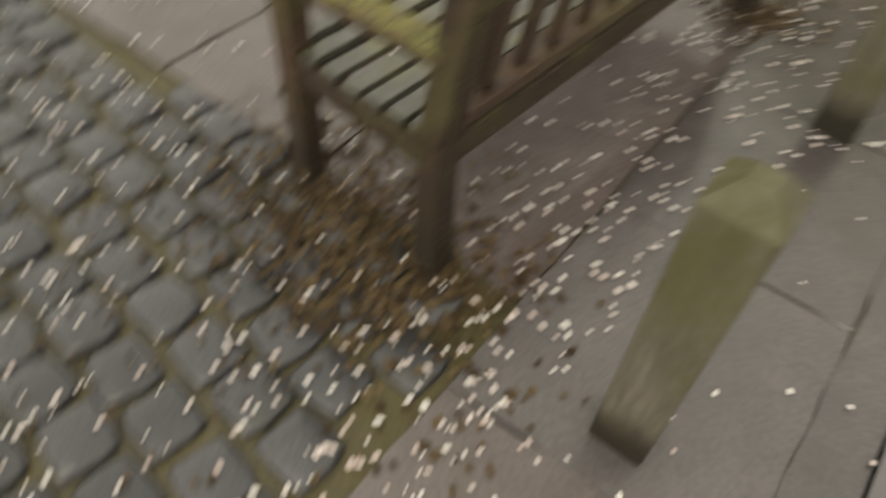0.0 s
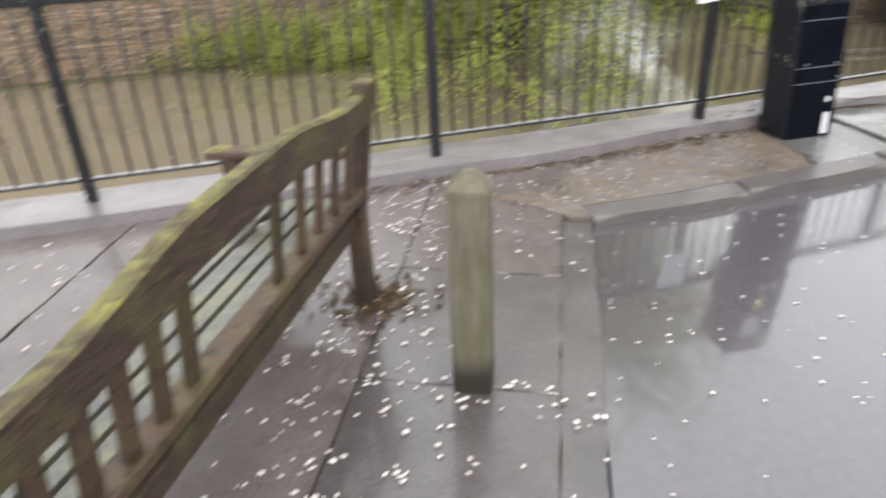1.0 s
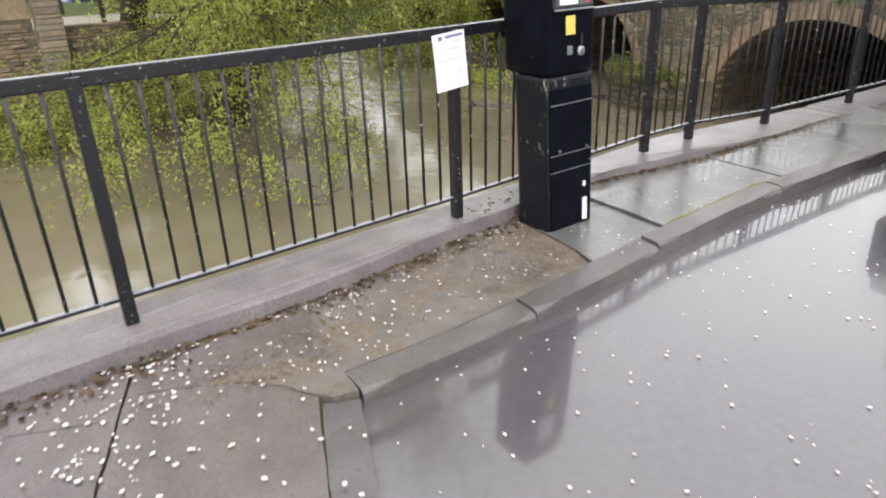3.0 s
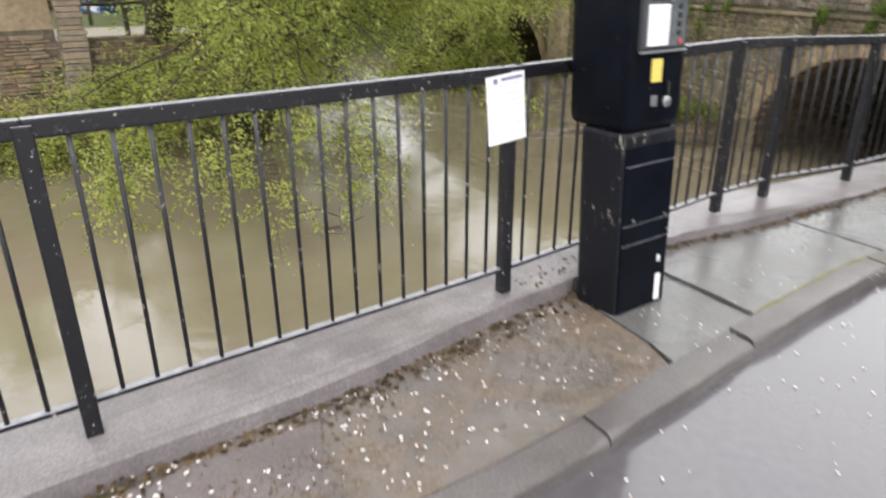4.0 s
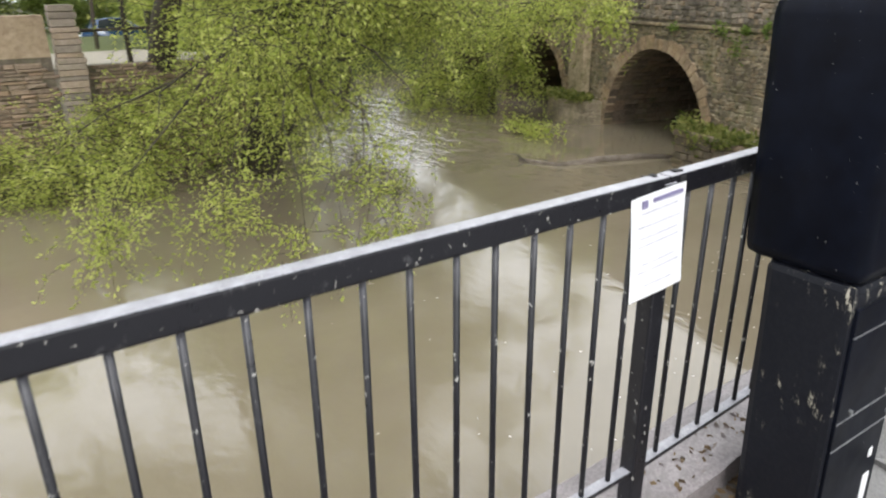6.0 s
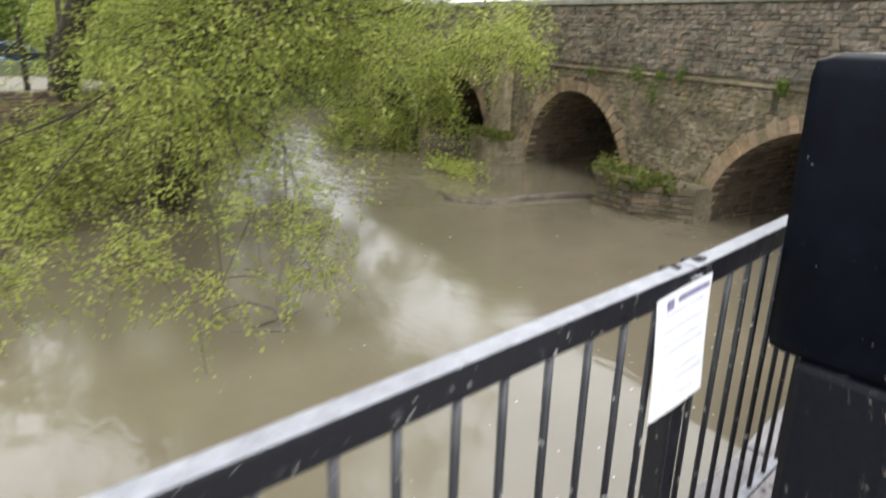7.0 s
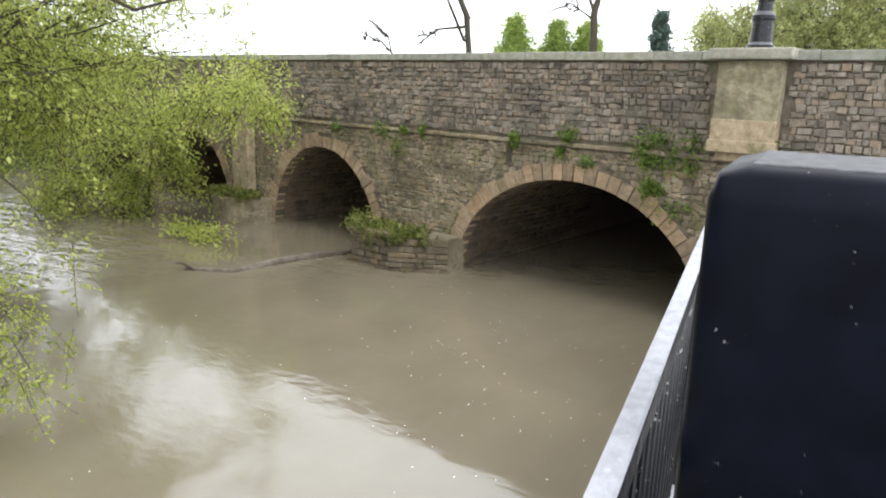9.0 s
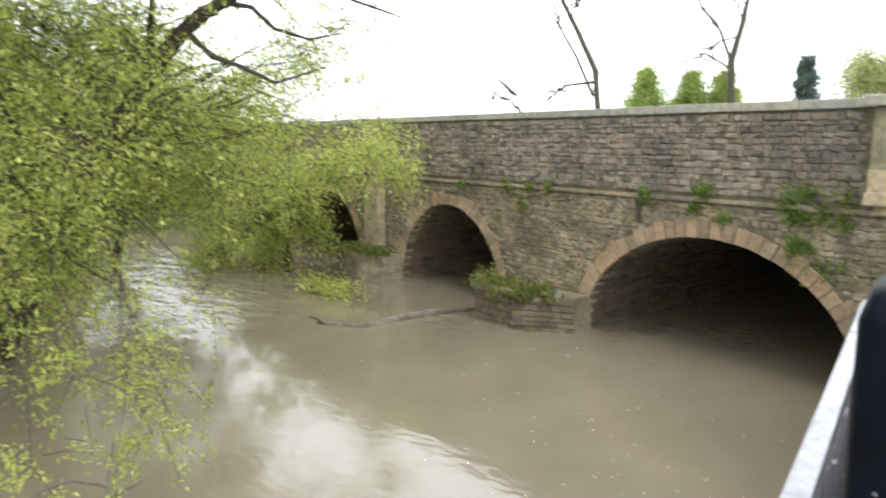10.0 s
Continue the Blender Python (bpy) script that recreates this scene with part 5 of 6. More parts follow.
for pts, r_a, r_b in ((((8.4, 15.3, 0.95), (8.53, 14.81, 1.41), (8.75, 13.99, 2.19), (8.88, 13.5, 2.65), (9.05, 13.07, 2.94), (9.26, 12.59, 3.19), (9.46, 12.13, 3.49), (9.8, 11.7, 4.1)), 0.14, 0.06),
                      (((8.91, 13.33, 2.71), (9.05, 12.93, 2.38), (9.23, 12.53, 2.25), (9.44, 12.07, 2.05), (9.9, 11.6, 2.28)), 0.05, 0.012),
                      (((9.18, 12.8, 3.06), (9.4, 12.54, 3.02), (9.57, 12.27, 2.75), (9.85, 11.91, 2.63), (10.16, 11.58, 2.73)), 0.04, 0.01),
                      (((9.42, 12.45, 3.38), (9.92, 12.02, 3.37), (10.3, 11.53, 3.14), (10.74, 11.12, 2.97)), 0.04, 0.01),
                      (((8.75, 13.99, 2.19), (8.5, 13.5, 2.7), (8.4, 13.1, 3.3), (8.5, 12.7, 4.0)), 0.06, 0.02)):
    V, F = [], []
    tube(V, F, [GROVE @ Vector(p) for p in pts], [r_a + (r_b - r_a) * i / (len(pts) - 1) for i in range(len(pts))], 8)
    under(raw("limb", V, F, BARK, True), leaning)
# bushes at the bridge foot and on the upstream bank
tree("riverside_bush", "dense green bush at the foot of the bridge", (18.4, 24.0, -3.0), (17.6, 22.6, -1.4), 0.14,
     [(16.9, 20.6, -0.9, 1.0, 1.0), (16.3, 22.0, -1.6, 0.9, 1.0), (16.2, 20.4, 0.4, 1.1, 0.9), (16.4, 19.2, 1.1, 1.0, 0.7), (16.6, 23.0, 0.3, 1.5, 1.0), (16.2, 24.5, -1.3, 1.3, 1.0), (16.4, 17.4, 1.4, 0.9, 0.6), (16.5, 16.4, 0.9, 0.7, 0.5), (16.0, 21.6, 1.8, 1.2, 0.7), (15.2, 23.4, -1.8, 0.9, 0.8)],
     LEAF, 0.12, 22, 110, 13, 0.5)
tree("flooded_willow", "green young willow standing in the flooded river", (13.2, 26.2, -3.25), (13.4, 25.2, -1.0), 0.16,
     [(14.7, 22.6, 0.5, 1.2, 1.0), (14.6, 22.9, 1.7, 1.3, 1.0), (14.2, 23.8, 2.9, 1.4, 1.0), (13.9, 24.0, 0.3, 1.2, 1.0), (13.4, 24.5, 1.5, 1.4, 1.0), (12.8, 24.7, 0.4, 1.3, 1.0), (12.3, 24.9, 1.9, 1.5, 1.0), (11.5, 25.2, 0.6, 1.4, 1.0), (10.8, 25.4, 1.8, 1.5, 1.0), (12.9, 24.6, 3.2, 1.5, 1.0), (11.4, 25.2, 3.3, 1.5, 1.0), (15.1, 22.3, 2.7, 1.1, 0.8), (13.6, 24.2, 4.2, 1.4, 0.9), (12.2, 25.0, 4.6, 1.5, 0.9)],
     LEAF_DARK, 0.11, 24, 90, 19, 0.5)
tree("riverside_bush", "dense dark green bush on the upstream bank", (13.5, 30.5, -3.0), (13.5, 30.5, -1.4), 0.2,
     [(12.0, 30, -1.0, 1.6, 1.0), (13.6, 30.6, -1.5, 1.2, 1.0), (10.4, 29, -0.4, 1.8, 1.0), (12.0, 31.5, 0.6, 1.8, 1.0)], LEAF_DARK, 0.17, 26, 110, 14, 0.3)
tree("bank_bramble", "light green brambles sprawling along the bank wall", (3.6, 19.7, -2.9), (3.6, 19.5, -2.1), 0.07,
     [(0.2, 19.3, -1.6, 1.0, 0.8), (1.5, 19.2, -1.4, 1.0, 0.9), (2.8, 19.0, -1.3, 1.0, 0.9), (4.2, 18.8, -1.4, 1.0, 1.0), (5.4, 18.8, -0.9, 1.0, 1.0), (6.4, 19.0, -0.5, 1.1, 1.0), (3.4, 18.2, -2.0, 0.9, 0.8), (5.2, 17.8, -1.8, 1.0, 0.9), (2.0, 18.5, -2.0, 0.9, 0.7), (6.6, 18.4, -1.3, 1.1, 1.0)], LEAF, 0.085, 24, 80, 16, 0.3, None, 0.3, 0.004)
tree("riverside_bush", "light green bush beside the bank wall", (9.2, 21.8, -2.8), (9.0, 21.6, -1.0), 0.12,
     [(7.9, 20.9, -1.2, 1.1, 1.0), (8.8, 20.6, -1.7, 1.0, 1.0), (9.2, 21.6, -0.3, 1.1, 1.0), (8.2, 22.0, 0.6, 1.4, 0.9), (9.2, 22.4, 1.8, 1.4, 0.9)], LEAF, 0.12, 24, 110, 15, 0.4)


def round_tree(name, label, x, y, z, h, r, leaf, leaf_len, seed, full=1.0, n=12, bark=None):
    r2 = random.Random(seed)
    sp = []
    for k in range(n):
        a = 2.4 * k + r2.uniform(-0.4, 0.4)
        f = (k + 0.5) / n
        rr = r * math.sqrt(max(0.05, 1 - (2 * f - 0.9) ** 2)) * r2.uniform(0.45, 0.85)
        sp.append((x + rr * math.cos(a), y + rr * math.sin(a), z + h * (0.28 + 0.66 * f), r * r2.uniform(0.38, 0.6), 1.0))
    return tree(name, label, (x, y, z), (x + 0.2, y, z + h * 0.35), 0.03 * h, sp, leaf, leaf_len, max(3, int(22 * full)), 80, seed, 0.3, bark)


for k, (x, y, h, r, lf) in enumerate(((12, 38, 10, 4.2, LEAF_DARK), (17.5, 44, 6, 3.4, LEAF), (23, 48, 5.5, 3.4, LEAF_DARK), (29, 52, 5.5, 3.4, LEAF), (1, 60, 13, 5.5, LEAF_HEDGE), (9, 63, 14, 5.5, LEAF_HEDGE), (17, 58, 14, 5.5, LEAF_DARK), (-9, 62, 14, 6, LEAF_HEDGE), (-16, 40, 13, 5.5, LEAF_DARK), (13.5, 42.0, 20, 5.5, LEAF_DARK), (1.0, 46.0, 19, 5.5, LEAF))):
    round_tree("bank_tree", "leafy green spring tree on the far bank", x, y, -1.6 if y > 34 else -2.3, h, r, lf, 0.26, 200 + k)

for k in range(11):
    round_tree("hedge_bush", "thick green hedge bush behind the car park", -13 + 4.0 * k, 54 + 2 * (k % 2), -2.6, 6.5 + (k % 3), 3.0, LEAF_HEDGE if k % 2 else LEAF_DARK, 0.26, 300 + k, 1.0, 9)
for k, (x, y, h) in enumerate(((12.0, 31.5, 5.0), (10.8, 34.0, 6.0))):
    round_tree("bank_bush", "leafy green bush on the upstream bank", x, y, -2.2, h, 2.6, LEAF if k % 2 else LEAF_DARK, 0.18, 330 + k, 1.1, 10)

# trees beyond the bridge, seen over the parapet
def bare_tree(label, limbs, seed):
    """A leafless tree from bent limbs (points, thick end, thin end), with forking twigs along them."""
    r2 = random.Random(seed)
    t = thing("bare_tree", limbs[0][0][0], label, "tree")
    tv, tf = [], []
    for k, (pts, r_a, r_b) in enumerate(limbs):
        pts = [BEYOND @ Vector(p) for p in pts]
        n = len(pts) - 1
        V, F = [], []
        tube(V, F, pts, [r_a + (r_b - r_a) * i / n for i in range(n + 1)], 7)
        under(raw("trunk" if k == 0 else "limb", V, F, BARK, True), t)
        for q in range(7):
            f = r2.uniform(0.3, 1.0) * n
            i = min(int(f), n - 1)
            p = pts[i].lerp(pts[i + 1], f - i)
            if p.z < 4.0:
                continue
            d = (pts[i + 1] - pts[i]).normalized() + Vector((r2.gauss(0, 0.6), r2.gauss(0, 0.6), r2.gauss(0.2, 0.5)))
            for fork in range(3):
                u_ = (d + Vector((r2.gauss(0, 0.5), r2.gauss(0, 0.5), r2.gauss(0, 0.5)))).normalized() * r2.uniform(0.5, 1.5)
                mid = p + u_ * 0.5 + Vector((r2.gauss(0, 0.1), r2.gauss(0, 0.1), r2.gauss(0, 0.1)))
                tube(tv, tf, [p, mid, p + u_], [0.05, 0.035, 0.018], 4)
    tagged(under(raw("twig_spray", tv, tf, BARK), t), kind="stuff")


bare_tree("bare leaning tree beyond the bridge", (
    (((51.4, 30.2, -2.3), (51.6, 30.4, 2.2), (51.9, 31.3, 6.5), (51.2, 32.8, 9.5), (50.5, 34.4, 12.4), (50.4, 35.4, 15.4)), 0.34, 0.10),
    (((51.7, 31.2, 5.7), (50.2, 32.8, 5.3), (49.0, 33.9, 3.9)), 0.12, 0.04),
    (((51.7, 31.2, 4.6), (50.6, 32.4, 7.6), (50.1, 33.6, 9.5), (50.0, 34.6, 12.0)), 0.13, 0.05),
    (((51.0, 33.3, 10.3), (51.8, 33.0, 12.9)), 0.08, 0.03)), 31)
bare_tree("low bare thorn beyond the bridge", (
    (((47.9, 34.6, -2.3), (47.7, 35.1, 3.2), (47.3, 35.9, 4.0), (46.4, 36.9, 4.0)), 0.12, 0.03),
    (((47.7, 35.1, 3.0), (47.5, 35.4, 4.3), (47.0, 36.2, 5.2)), 0.08, 0.03)), 33)
bare_tree("bare twiggy tree beyond the bridge", (
    (((58.2, 22.6, -2.3), (58.3, 22.9, 2.8), (58.8, 23.6, 7.9), (59.6, 23.4, 10.6), (60.4, 23.4, 13.6), (60.6, 23.9, 16.6)), 0.38, 0.12),
    (((58.8, 23.6, 7.7), (58.5, 24.6, 10.1), (57.8, 25.9, 11.7), (57.4, 26.9, 13.8)), 0.14, 0.05),
    (((58.7, 23.6, 7.3), (57.6, 25.2, 8.3), (56.3, 26.4, 7.5)), 0.09, 0.03),
    (((59.3, 23.6, 9.7), (58.2, 24.6, 9.2), (57.1, 25.6, 7.8)), 0.08, 0.03),
    (((59.7, 23.4, 10.8), (59.5, 24.0, 12.3), (59.1, 24.8, 13.5)), 0.07, 0.03)), 32)
for k, (x, y, h) in enumerate(((62.0, 30.4, 9.3), (65.0, 27.6, 9.2), (65.8, 25.1, 9.0))):
    sp = [(x + 1.9 * (1 - i / 17) * math.cos(2.4 * i), y + 1.9 * (1 - i / 17) * math.sin(2.4 * i), -1 + h * (0.45 + 0.46 * i / 15), 1.4 - 0.05 * i, 1.0) for i in range(16)]
    tree("clipped_conifer", "bright green bushy conifer beyond the bridge", (x, y, -2.3), (x, y, 2.0), 0.2, sp, LEAF_HEDGE, 0.26, 16, 46, 40 + k, 0.1)
x, y = 105.0, 27.6
sp = [(x + (1.9 - 0.15 * i) * math.cos(2.4 * i), y + (1.9 - 0.15 * i) * math.sin(2.4 * i), 0.5 + 0.95 * i, 1.9 - 0.13 * i, 1.0) for i in range(13)]
tree("conifer", "dark conifer in the distance, hazed blue-green in its colour", (x, y, -2.3), (x, y, 3.0), 0.3, sp, LEAF_CONIFER, 0.5, 20, 55, 45, 0.1)
for k, (x, y, r, h) in enumerate(((61.5, 11.0, 3.9, 9.7), (65.0, 6.4, 4.3, 13.0), (64, 2.0, 4.6, 15))):
    sp = [(x + r * 0.8 * math.cos(2.4 * i), y + r * 0.8 * math.sin(2.4 * i), -1 + h * (0.38 + 0.55 * ((i * 7) % 20) / 20), 2.0, 1.0) for i in range(20)]
    tree("weeping_willow", "pale yellow-green weeping willow beyond the bridge", (x, y, -1.0), (x, y, h * 0.5), 0.35, sp, LEAF_YELLOW, 0.26, 20, 80, 50 + k, 1.5)

# ---- far bank car park ----
def car(x, y, z, yaw, paint, label, length=3.9):
    c = thing("car", (0, 0, 0), label, "car", "cars")
    c.matrix_basis = Matrix.Identity(4)
    side = [(-0.5, 0.2), (-0.5, 0.52), (-0.46, 0.80), (-0.40, 0.90), (-0.30, 1.36), (-0.10, 1.47), (0.10, 1.43), (0.25, 1.02), (0.44, 0.86), (0.49, 0.66), (0.5, 0.25)]
    bm = bm_new()
    rows = []
    for yy_, sh in ((-0.84, 0.965), (-0.70, 1.0), (0.70, 1.0), (0.84, 0.965)):
        rows.append([bm.verts.new((px_ * length, yy_ * (0.82 if pz_ > 1.1 else 1.0), pz_ * sh)) for px_, pz_ in side])
    for a, b in zip(rows, rows[1:]):
        for i in range(len(side)):
            j = (i + 1) % len(side)
            bm.faces.new((a[i], a[j], b[j], b[i]))
    bm.faces.new(rows[0])
    bm.faces.new(list(reversed(rows[-1])))
    bmesh.ops.recalc_face_normals(bm, faces=bm.faces)
    bmesh.ops.bevel(bm, geom=list(bm.edges), offset=0.03, segments=2, affect="EDGES")
    part("body", bm, paint, c, smooth=True)
    for s_ in (-1, 1):
        bm = bm_new()
        o = [(-0.27 * length, 0.95), (-0.235 * length, 1.32), (-0.09 * length, 1.40), (0.08 * length, 1.36), (0.19 * length, 0.98)]
        f = [bm.verts.new((a, s_ * (0.852 if b < 1.1 else 0.71), b)) for a, b in o]
        g = [bm.verts.new((a, s_ * (0.83 if b < 1.1 else 0.69), b)) for a, b in o]
        bm.faces.new(f)
        for i in range(5):
            bm.faces.new((f[i], f[(i + 1) % 5], g[(i + 1) % 5], g[i]))
        part("side_window", bm, GLASS, c)
        for wx in (-0.31, 0.32):
            bm = bm_new()
            rod(bm, (wx * length, s_ * 0.66, 0.31), (wx * length, s_ * 0.86, 0.31), 0.31, 20)
            w_ = part("wheel", bm, RUBBER, c)
            bm = bm_new()
            rod(bm, (wx * length, s_ * 0.855, 0.31), (wx * length, s_ * 0.872, 0.31), 0.19, 12)
            part("rim", bm, STEEL, w_)
        bm = bm_new()
        box(bm, (0.475 * length, s_ * 0.62, 0.70), (0.12, 0.32, 0.14), 0.03)
        part("headlight", bm, LENS, c)
    bm = bm_new()
    f = [bm.verts.new(p) for p in ((0.262 * length, -0.66, 1.03), (0.262 * length, 0.66, 1.03), (0.122 * length, 0.6, 1.405), (0.122 * length, -0.6, 1.405))]
    g = [bm.verts.new(v.co + Vector((0.02, 0, 0.012))) for v in f]
    bm.faces.new(g)
    for i in range(4):
        bm.faces.new((f[i], f[(i + 1) % 4], g[(i + 1) % 4], g[i]))
    part("windscreen", bm, GLASS, c)
    bm = bm_new()
    box(bm, (0.495 * length, 0, 0.33), (0.06, 1.3, 0.16), 0.02)
    part("grille", bm, RUBBER, c)
    c.matrix_basis = Matrix.Translation((x, y, z)) @ Matrix.Rotation(radians(yaw), 4, "Z")
    return c


car(9.55, 48.0, -1.36, 0, BLUE, "small dark blue car parked beyond the bank wall")
car(9.16, 2.74, -0.05, 180, NAVY, "dark blue car standing on the wet road by the kerb")

gate = thing("timber_gate", (6.0, 20.4, 0.0), "dark timber posts and rail at the car park edge", "gate")
for gx, h, w in ((5.80, 1.5, 0.10), (6.30, 1.12, 0.13)):
    bm = bm_new()
    box(bm, (gx, 20.4, -0.03 + h / 2), (w, w, h), 0.01)
    part("post", bm, BARK, gate)
bm = bm_new()
rod(bm, (4.85, 20.4, 0.73), (6.33, 20.4, 0.74), 0.035, 8)
part("rail", bm, BARK, gate)
bm = bm_new()
rod(bm, (6.32, 20.4, 0.72), (6.62, 20.3, -0.02), 0.035, 8)
part("brace", bm, BARK, gate)
sign = thing("white_sign", (7.27, 24.0, -0.2), "small white board sign on a post", "sign")
bm = bm_new()
rod(bm, (7.30, 24.0, -0.22), (7.30, 24.0, 0.66), 0.03, 8)
part("post", bm, STEEL, sign)
bm = bm_new()
box(bm, (7.26, 23.96, 0.41), (0.30, 0.03, 0.56), 0.01)
part("board", bm, WHITE, sign)
for tx, ty, th, tr in ((7.6, 26, 8, 0.06), (8.4, 30, 8, 0.07), (7.0, 36, 8, 0.08)):
    tree("sapling", "thin tree trunk on the far bank", (tx, ty, -0.1 - 0.05 * (ty - 22)), (tx + 0.2, ty, th * 0.6), tr, [(tx + 0.6, ty, th * 0.9, 1.4, 1.0), (tx - 0.8, ty + 0.5, th * 0.8, 1.4, 1.0), (tx, ty - 0.6, th * 0.75, 1.3, 1.0)], LEAF_HEDGE, 0.16, 12, 40, int(tx * 100))

# ---- things in the river ----
DRIFTWOOD = stone_mat("bleached_driftwood", (0.10, 0.08, 0.06), (0.26, 0.225, 0.19), 0, 0, 0.1, patch=0.7)
log = thing("floating_log", (14.0, 14.2, WATER), "long bare drifting log lying in the river", "log")
V, F = [], []
pts = [Vector(p) for p in ((13.46, 16.1, WATER + 0.02), (13.88, 15.15, WATER - 0.01), (14.9, 14.95, WATER + 0.03), (16.0, 14.6, WATER + 0.04), (16.7, 14.2, WATER + 0.01))]
tube(V, F, pts, [0.05, 0.085, 0.10, 0.09, 0.05], 8)
under(raw("trunk", V, F, DRIFTWOOD, True), log)
V, F = [], []
tube(V, F, [Vector((13.5, 15.9, WATER)), Vector((13.4, 16.1, WATER + 0.14)), Vector((13.2, 16.1, WATER + 0.2))], [0.03, 0.02, 0.01], 5)
under(raw("stub", V, F, BARK), log)
snag = thing("sunken_branch", (7.2, 11.9, WATER), "dark sunken branch breaking the river surface", "branch")
for pts in (((6.2, 11.25, -2.46), (6.7, 11.15, -2.40), (7.2, 11.15, -2.36), (7.35, 11.1, -2.3)), ((6.25, 11.3, -2.44), (6.7, 10.95, -2.40), (7.0, 10.75, -2.42), (7.12, 10.65, -2.46)), ((6.9, 10.9, -2.44), (6.92, 11.1, -2.2), (7.15, 11.4, -1.9), (7.35, 11.7, -1.75)), ((6.92, 11.1, -2.2), (6.6, 11.2, -2.05), (6.3, 11.3, -2.1), (6.1, 11.35, -2.2))):
    V, F = [], []
    tube(V, F, [Vector(p) + Vector((0.12, 0.8, 0)) for p in pts], [0.022, 0.019, 0.014, 0.007], 6)
    under(raw("twig", V, F, DRIFTWOOD), snag)


def tufts(name, label, spots, blade, leaf, seed, per=160, cat="grass", on_bridge=False):
    """Plant tufts: spots of (x, y, z, rx, ry, rz)."""
    r2 = random.Random(seed)
    P, D, L, W = [], [], [], []
    for x, y, z, rx, ry, rz in spots:
        for k in range(per):
            P.append((x + r2.gauss(0, rx), y + r2.gauss(0, ry), z + r2.gauss(0, rz)))
            D.append((r2.gauss(-0.5, 0.7), r2.gauss(0, 0.7), r2.uniform(0.0, 1.2)))
            s_ = blade * r2.uniform(0.5, 1.2)
            L.append(s_)
            W.append(s_ * r2.uniform(0.12, 0.3))
    ob = leaves_mesh(name, P, D, L, W, leaf)
    if on_bridge:
        ob.data.transform(ASKEW)
    return tagged(ob, label, cat, kind="stuff")


def face_y(y0, y1, n, z, sy=0.22, sz=0.07, seed=1):
    r2 = random.Random(seed)
    out = []
    for k in range(n):
        y = r2.uniform(y0, y1)
        out.append((BXF - 0.07, y, z + r2.gauss(-0.03, 0.10), 0.035, r2.uniform(0.04, sy * 0.65), r2.uniform(0.04, sz * 1.3)))
    return out


tufts("wall_plants", "green weeds rooted along the bridge string course", face_y(6.3, 10.2, 8, 0.76, 0.18, 0.1, seed=5) + face_y(6.3, 9.4, 6, 0.40, 0.18, 0.1, seed=8) + face_y(6.2, 7.8, 4, -0.02, 0.14, 0.1, seed=9) + face_y(12, 16.5, 4, 0.5, seed=4) + [(BXF - 0.08, 4.8, 0.62, 0.03, 0.14, 0.12), (BXF - 0.06, 13.3, 0.15, 0.03, 0.16, 0.14), (BXF - 0.07, 6.6, -0.40, 0.03, 0.2, 0.1)], 0.10, LEAF_WEED, 61, 120, "weeds", True)
tufts("footing_grass", "tufts of grass on the bridge footings", [(16.2, 12.0 + 0.25 * i, -1.62, 0.22, 0.14, 0.04) for i in range(7)] + [(15.95, 13.4, -1.50, 0.15, 0.18, 0.12), (16.0, 13.6, -1.7, 0.1, 0.15, 0.14), (15.8, 13.0, -1.8, 0.06, 0.2, 0.1), (15.85, 12.4, -1.72, 0.05, 0.2, 0.05), (16.2, 11.8, -1.73, 0.06, 0.12, 0.05)] + [(16.4, 18.6 + 0.25 * i, -1.66, 0.2, 0.17, 0.05) for i in range(8)], 0.16, GRASS, 62, 170, "grass", True)
tufts("reeds", "thin green shoots standing in the water", [(15.6, 18.6, -2.2, 0.25, 0.5, 0.12), (15.4, 17.6, -2.2, 0.3, 0.4, 0.14)], 0.16, LEAF, 63, 260, "reeds")
tufts("bank_weeds", "brambles hanging over the bank wall's foot", [(-1 + 0.7 * i, 19.75, -2.2 + 0.2 * math.sin(i * 2.1), 0.35, 0.12, 0.2) for i in range(14)], 0.12, LEAF_DARK, 64, 120, "weeds")

# ---- petals and dead leaves on the ground ----
def scatter(name, label, cat, material, size, n, where, seed, curl=0.15):
    """Small flat flakes lying on the ground; where gives a place and height or None."""
    r2 = random.Random(seed)
    V, F = [], []
    made = 0
    while made < n:
        p = where(r2)
        if p is None:
            continue
        x, y, z = p
        s_ = size * r2.uniform(0.55, 1.3)
        a = r2.uniform(0, 6.28)
        o = len(V)
        asp = r2.uniform(0.55, 1.0)
        tip = r2.uniform(0, curl) * s_
        for k, (q, rr) in enumerate(((0, 1), (1.1, 0.9), (2.2, 0.85), (3.14, 1), (4.2, 0.9), (5.2, 0.85))):
            lx, ly = s_ * rr * math.cos(q), s_ * rr * asp * math.sin(q)
            V.append((x + lx * math.cos(a) - ly * math.sin(a), y + lx * math.sin(a) + ly * math.cos(a), z + 0.004 + (tip if k in (0, 5) else r2.uniform(0, 0.15) * tip)))
        F.append(tuple(range(o, o + 6)))
        made += 1
    return tagged(raw(name, V, F, material), label, cat, kind="stuff")


def on_pavement(r2):
    u_, v_ = r2.uniform(-0.9, 4.4), r2.uniform(0.0, 3.6)
    w = math.exp(-((v_ - 0.80) / 0.22) ** 2) * 1.0 + 0.10 + 0.5 * math.exp(-(((u_ - 1.25) / 0.12) ** 2)) * (v_ < 0.8)
    x, y = uv(u_, v_)
    if r2.random() > w or y > coping_in(x) - 0.02 or x > 3.4:
        return None
    return x, y, slope(x, y) + 0.004


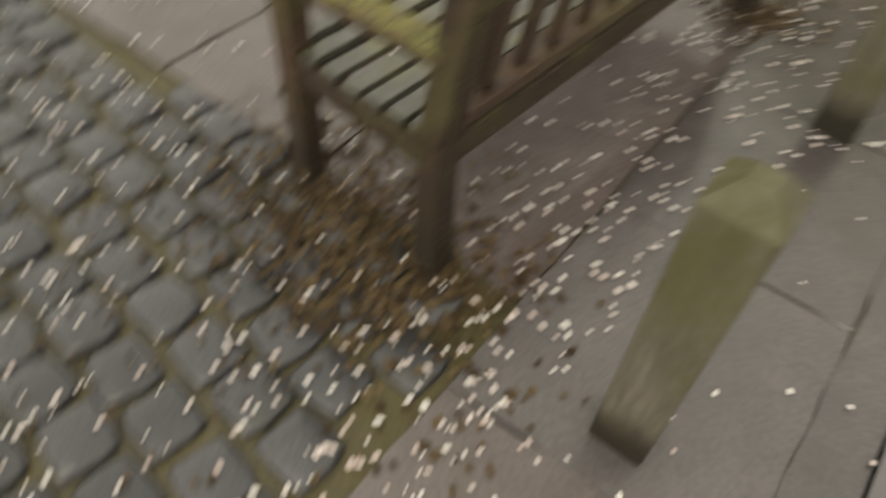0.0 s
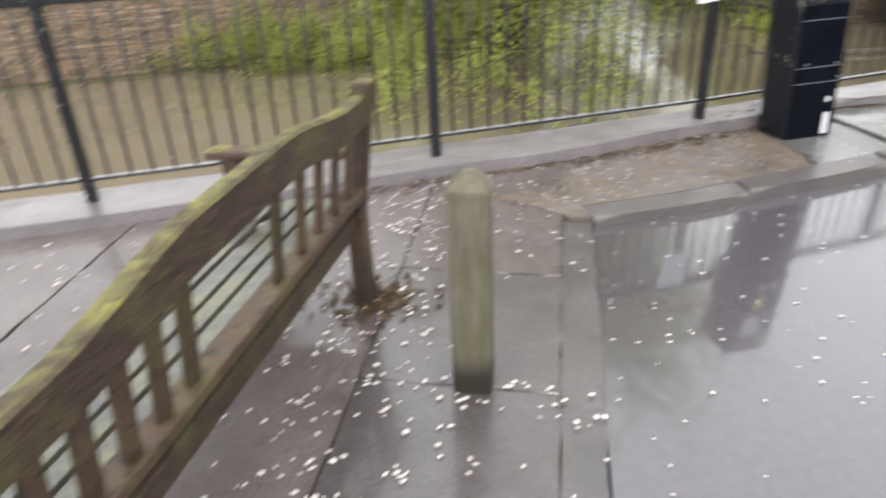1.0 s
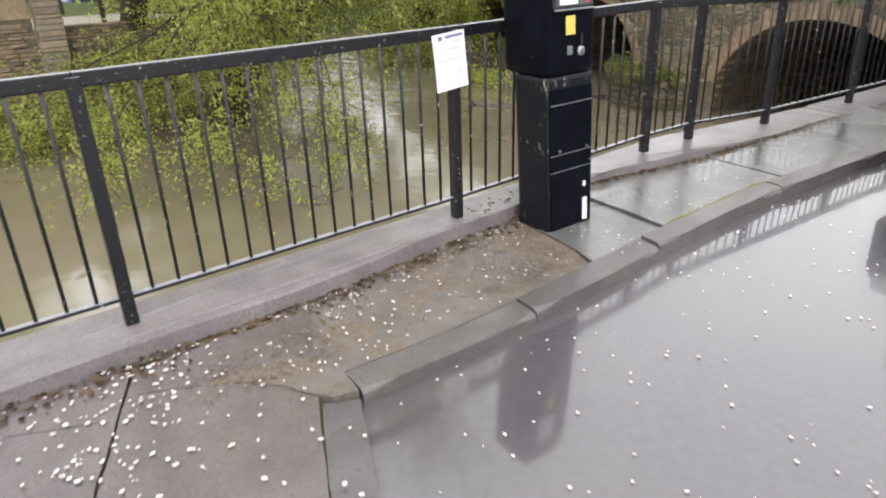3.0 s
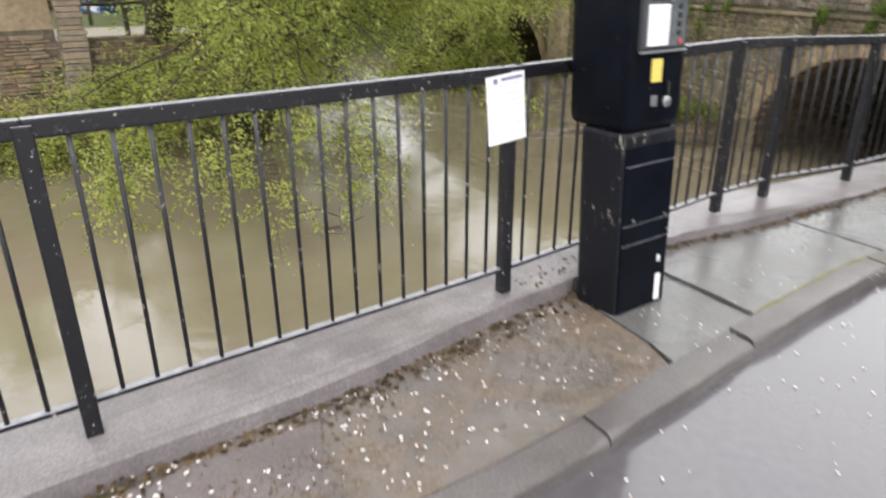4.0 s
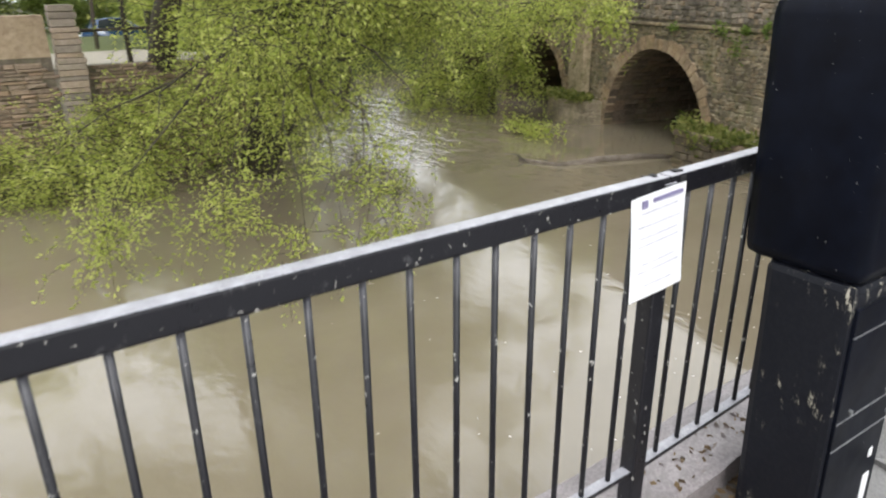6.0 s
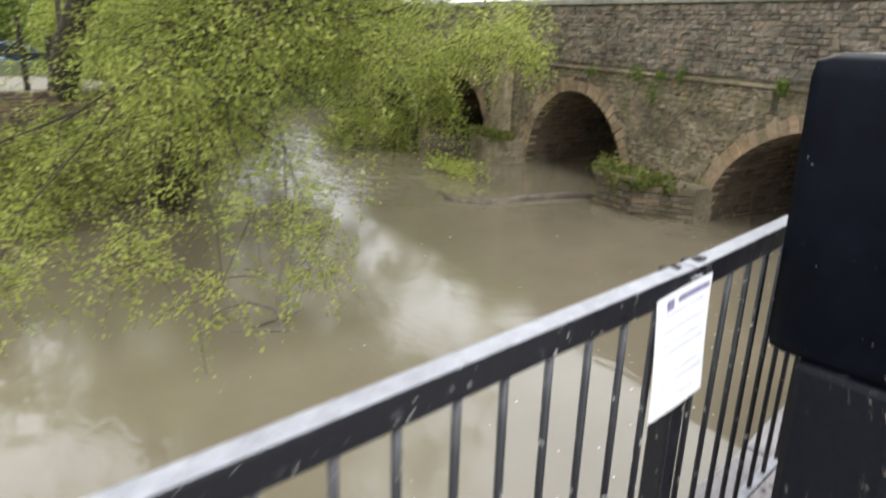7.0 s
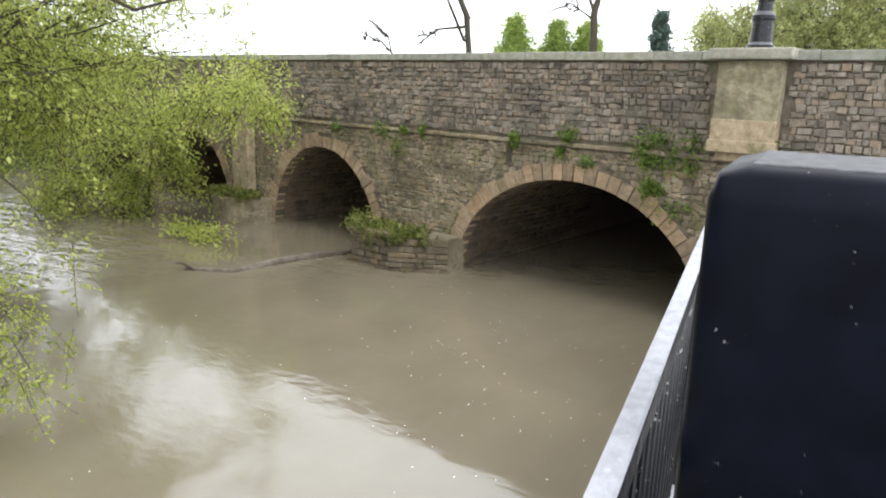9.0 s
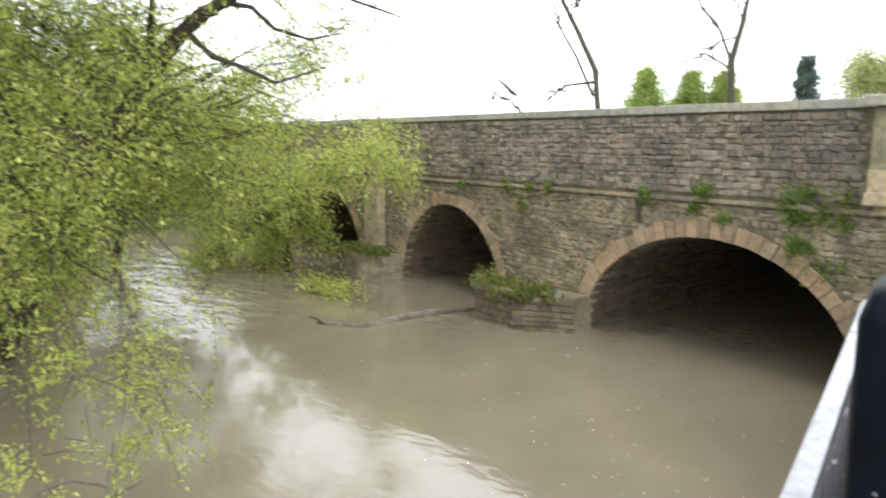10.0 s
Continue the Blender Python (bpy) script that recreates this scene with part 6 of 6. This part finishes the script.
def on_path(r2):
    x, y = r2.uniform(2.0, 6.5), r2.uniform(3.80, 4.5)
    w = 0.35 + 0.6 * math.exp(-((y - coping_in(x) + 0.1) / 0.1) ** 2)
    if x > 5.2:
        w *= 0.25
    if y > coping_in(x) - 0.02 or r2.random() > w or (x > 4.9 and y > 4.24):
        return None
    return x, y, (0.03 if x > 5.38 else 0.021 if x > 4.95 else max(dirt_z(x, y) + 0.001, slope(x, y) + 0.004 if x < 3.0 else 0))


def on_road(r2):
    x, y = r2.uniform(1.6, 8.0), r2.uniform(-1.0, 3.80)
    du, dv = (KX - x) * DX + (KY - y) * DY, -(x - KX) * DY + (y - KY) * DX
    if dv > -0.02 or (x > 3.4 and y > kerb_y(x) - 0.02):
        return None
    w = 0.33 + 0.67 * math.exp(-((dv + 0.04) / 0.04) ** 2) + 0.6 * math.exp(-((y - kerb_y(x) + 0.045) / 0.04) ** 2)
    if r2.random() > w:
        return None
    return x, y, road_z(x, y) + 0.002


def on_setts(r2):
    x, y = r2.uniform(-0.6, 1.75), r2.uniform(0.4, 2.3)
    return x, y, slope(x, y) + 0.004


scatter("fallen_petals", "white blossom petals strewn on the wet pavement", "petals", PETAL, 0.0095, 1250, on_pavement, 71)
scatter("fallen_petals", "white blossom petals on the dirt by the coping", "petals", PETAL, 0.0068, 420, on_path, 72)
scatter("fallen_petals", "white blossom petals floating on the flooded road", "petals", PETAL, 0.0072, 850, on_road, 73)
scatter("fallen_petals", "pale petals lying on the setts", "petals", PETAL, 0.0085, 380, on_setts, 74)


def near_bench(r2):
    c = r2.choice(((1.50, 1.76, 0.12), (1.06, 2.0, 0.13), (1.25, 1.9, 0.13), (1.35, 1.72, 0.13), (1.50, 1.76, 0.2), (1.12, 1.95, 0.17), (2.30, 3.27, 0.10), (2.30, 3.27, 0.06)))
    x, y = r2.gauss(c[0], c[2]), r2.gauss(c[1], c[2])
    return x, y, slope(x, y) + 0.004


def along_coping(r2):
    x = r2.uniform(2.2, 8.5)
    y = coping_in(x) - 0.015 - abs(r2.gauss(0, 0.06 if x < 4.9 else 0.03))
    return x, y, (max(dirt_z(x, y) + 0.001, slope(x, y) + 0.004 if x < 3.0 else 0) if x < 4.88 else 0.022 if x < 5.38 else 0.034)


def on_dirt(r2):
    x, y = r2.uniform(2.9, 4.85), r2.uniform(3.88, 4.4)
    heap = math.exp(-((x - 4.5) / 0.25) ** 2) + math.exp(-((x - 3.15) / 0.25) ** 2) + 0.25 + 0.5 * math.exp(-((y - coping_in(x) + 0.1) / 0.09) ** 2)
    if y > coping_in(x) - 0.02 or r2.random() > heap:
        return None
    return x, y, dirt_z(x, y) + 0.001


scatter("dead_leaves", "brown dead leaves heaped round the bench feet", "leaves", LITTER, 0.014, 1500, near_bench, 81, 0.35)
scatter("dead_leaves", "brown leaf litter along the coping", "leaves", LITTER, 0.013, 900, along_coping, 82, 0.6)
scatter("dead_leaves", "crumbled leaf litter on the dirt patch", "leaves", DRY_LITTER, 0.0055, 1700, on_dirt, 83, 0.3)
scatter("dead_leaves", "brown leaf scraps between the setts", "leaves", LITTER, 0.011, 520, on_setts, 84, 0.5)


def on_river(r2):
    x, y = r2.uniform(5.5, 16), r2.uniform(5.8, 14.5)
    near_edge = math.exp(-((y - 5.2 - 0.42 * (x - 5.0)) / 1.6) ** 2)
    return (x, y, WATER - 0.002) if r2.random() < 0.15 + 0.85 * near_edge else None


def behind_machine(r2):
    x = r2.uniform(4.66, 5.5)
    y = rail_y(x) + r2.gauss(-0.02, 0.05)
    return (x, y, 0.083) if coping_in(x) + 0.03 < y < rail_y(x) + 0.14 else None


scatter("foam_flecks", "pale foam flecks and petals drifting on the river", "foam", PETAL, 0.012, 170, on_river, 91, 0.02)
scatter("dead_leaves", "brown leaves caught behind the ticket machine", "leaves", LITTER, 0.017, 170, behind_machine, 92, 0.9)
scatter("fallen_petals", "white petals on the coping under the rail", "petals", PETAL, 0.009, 60, behind_machine, 93)
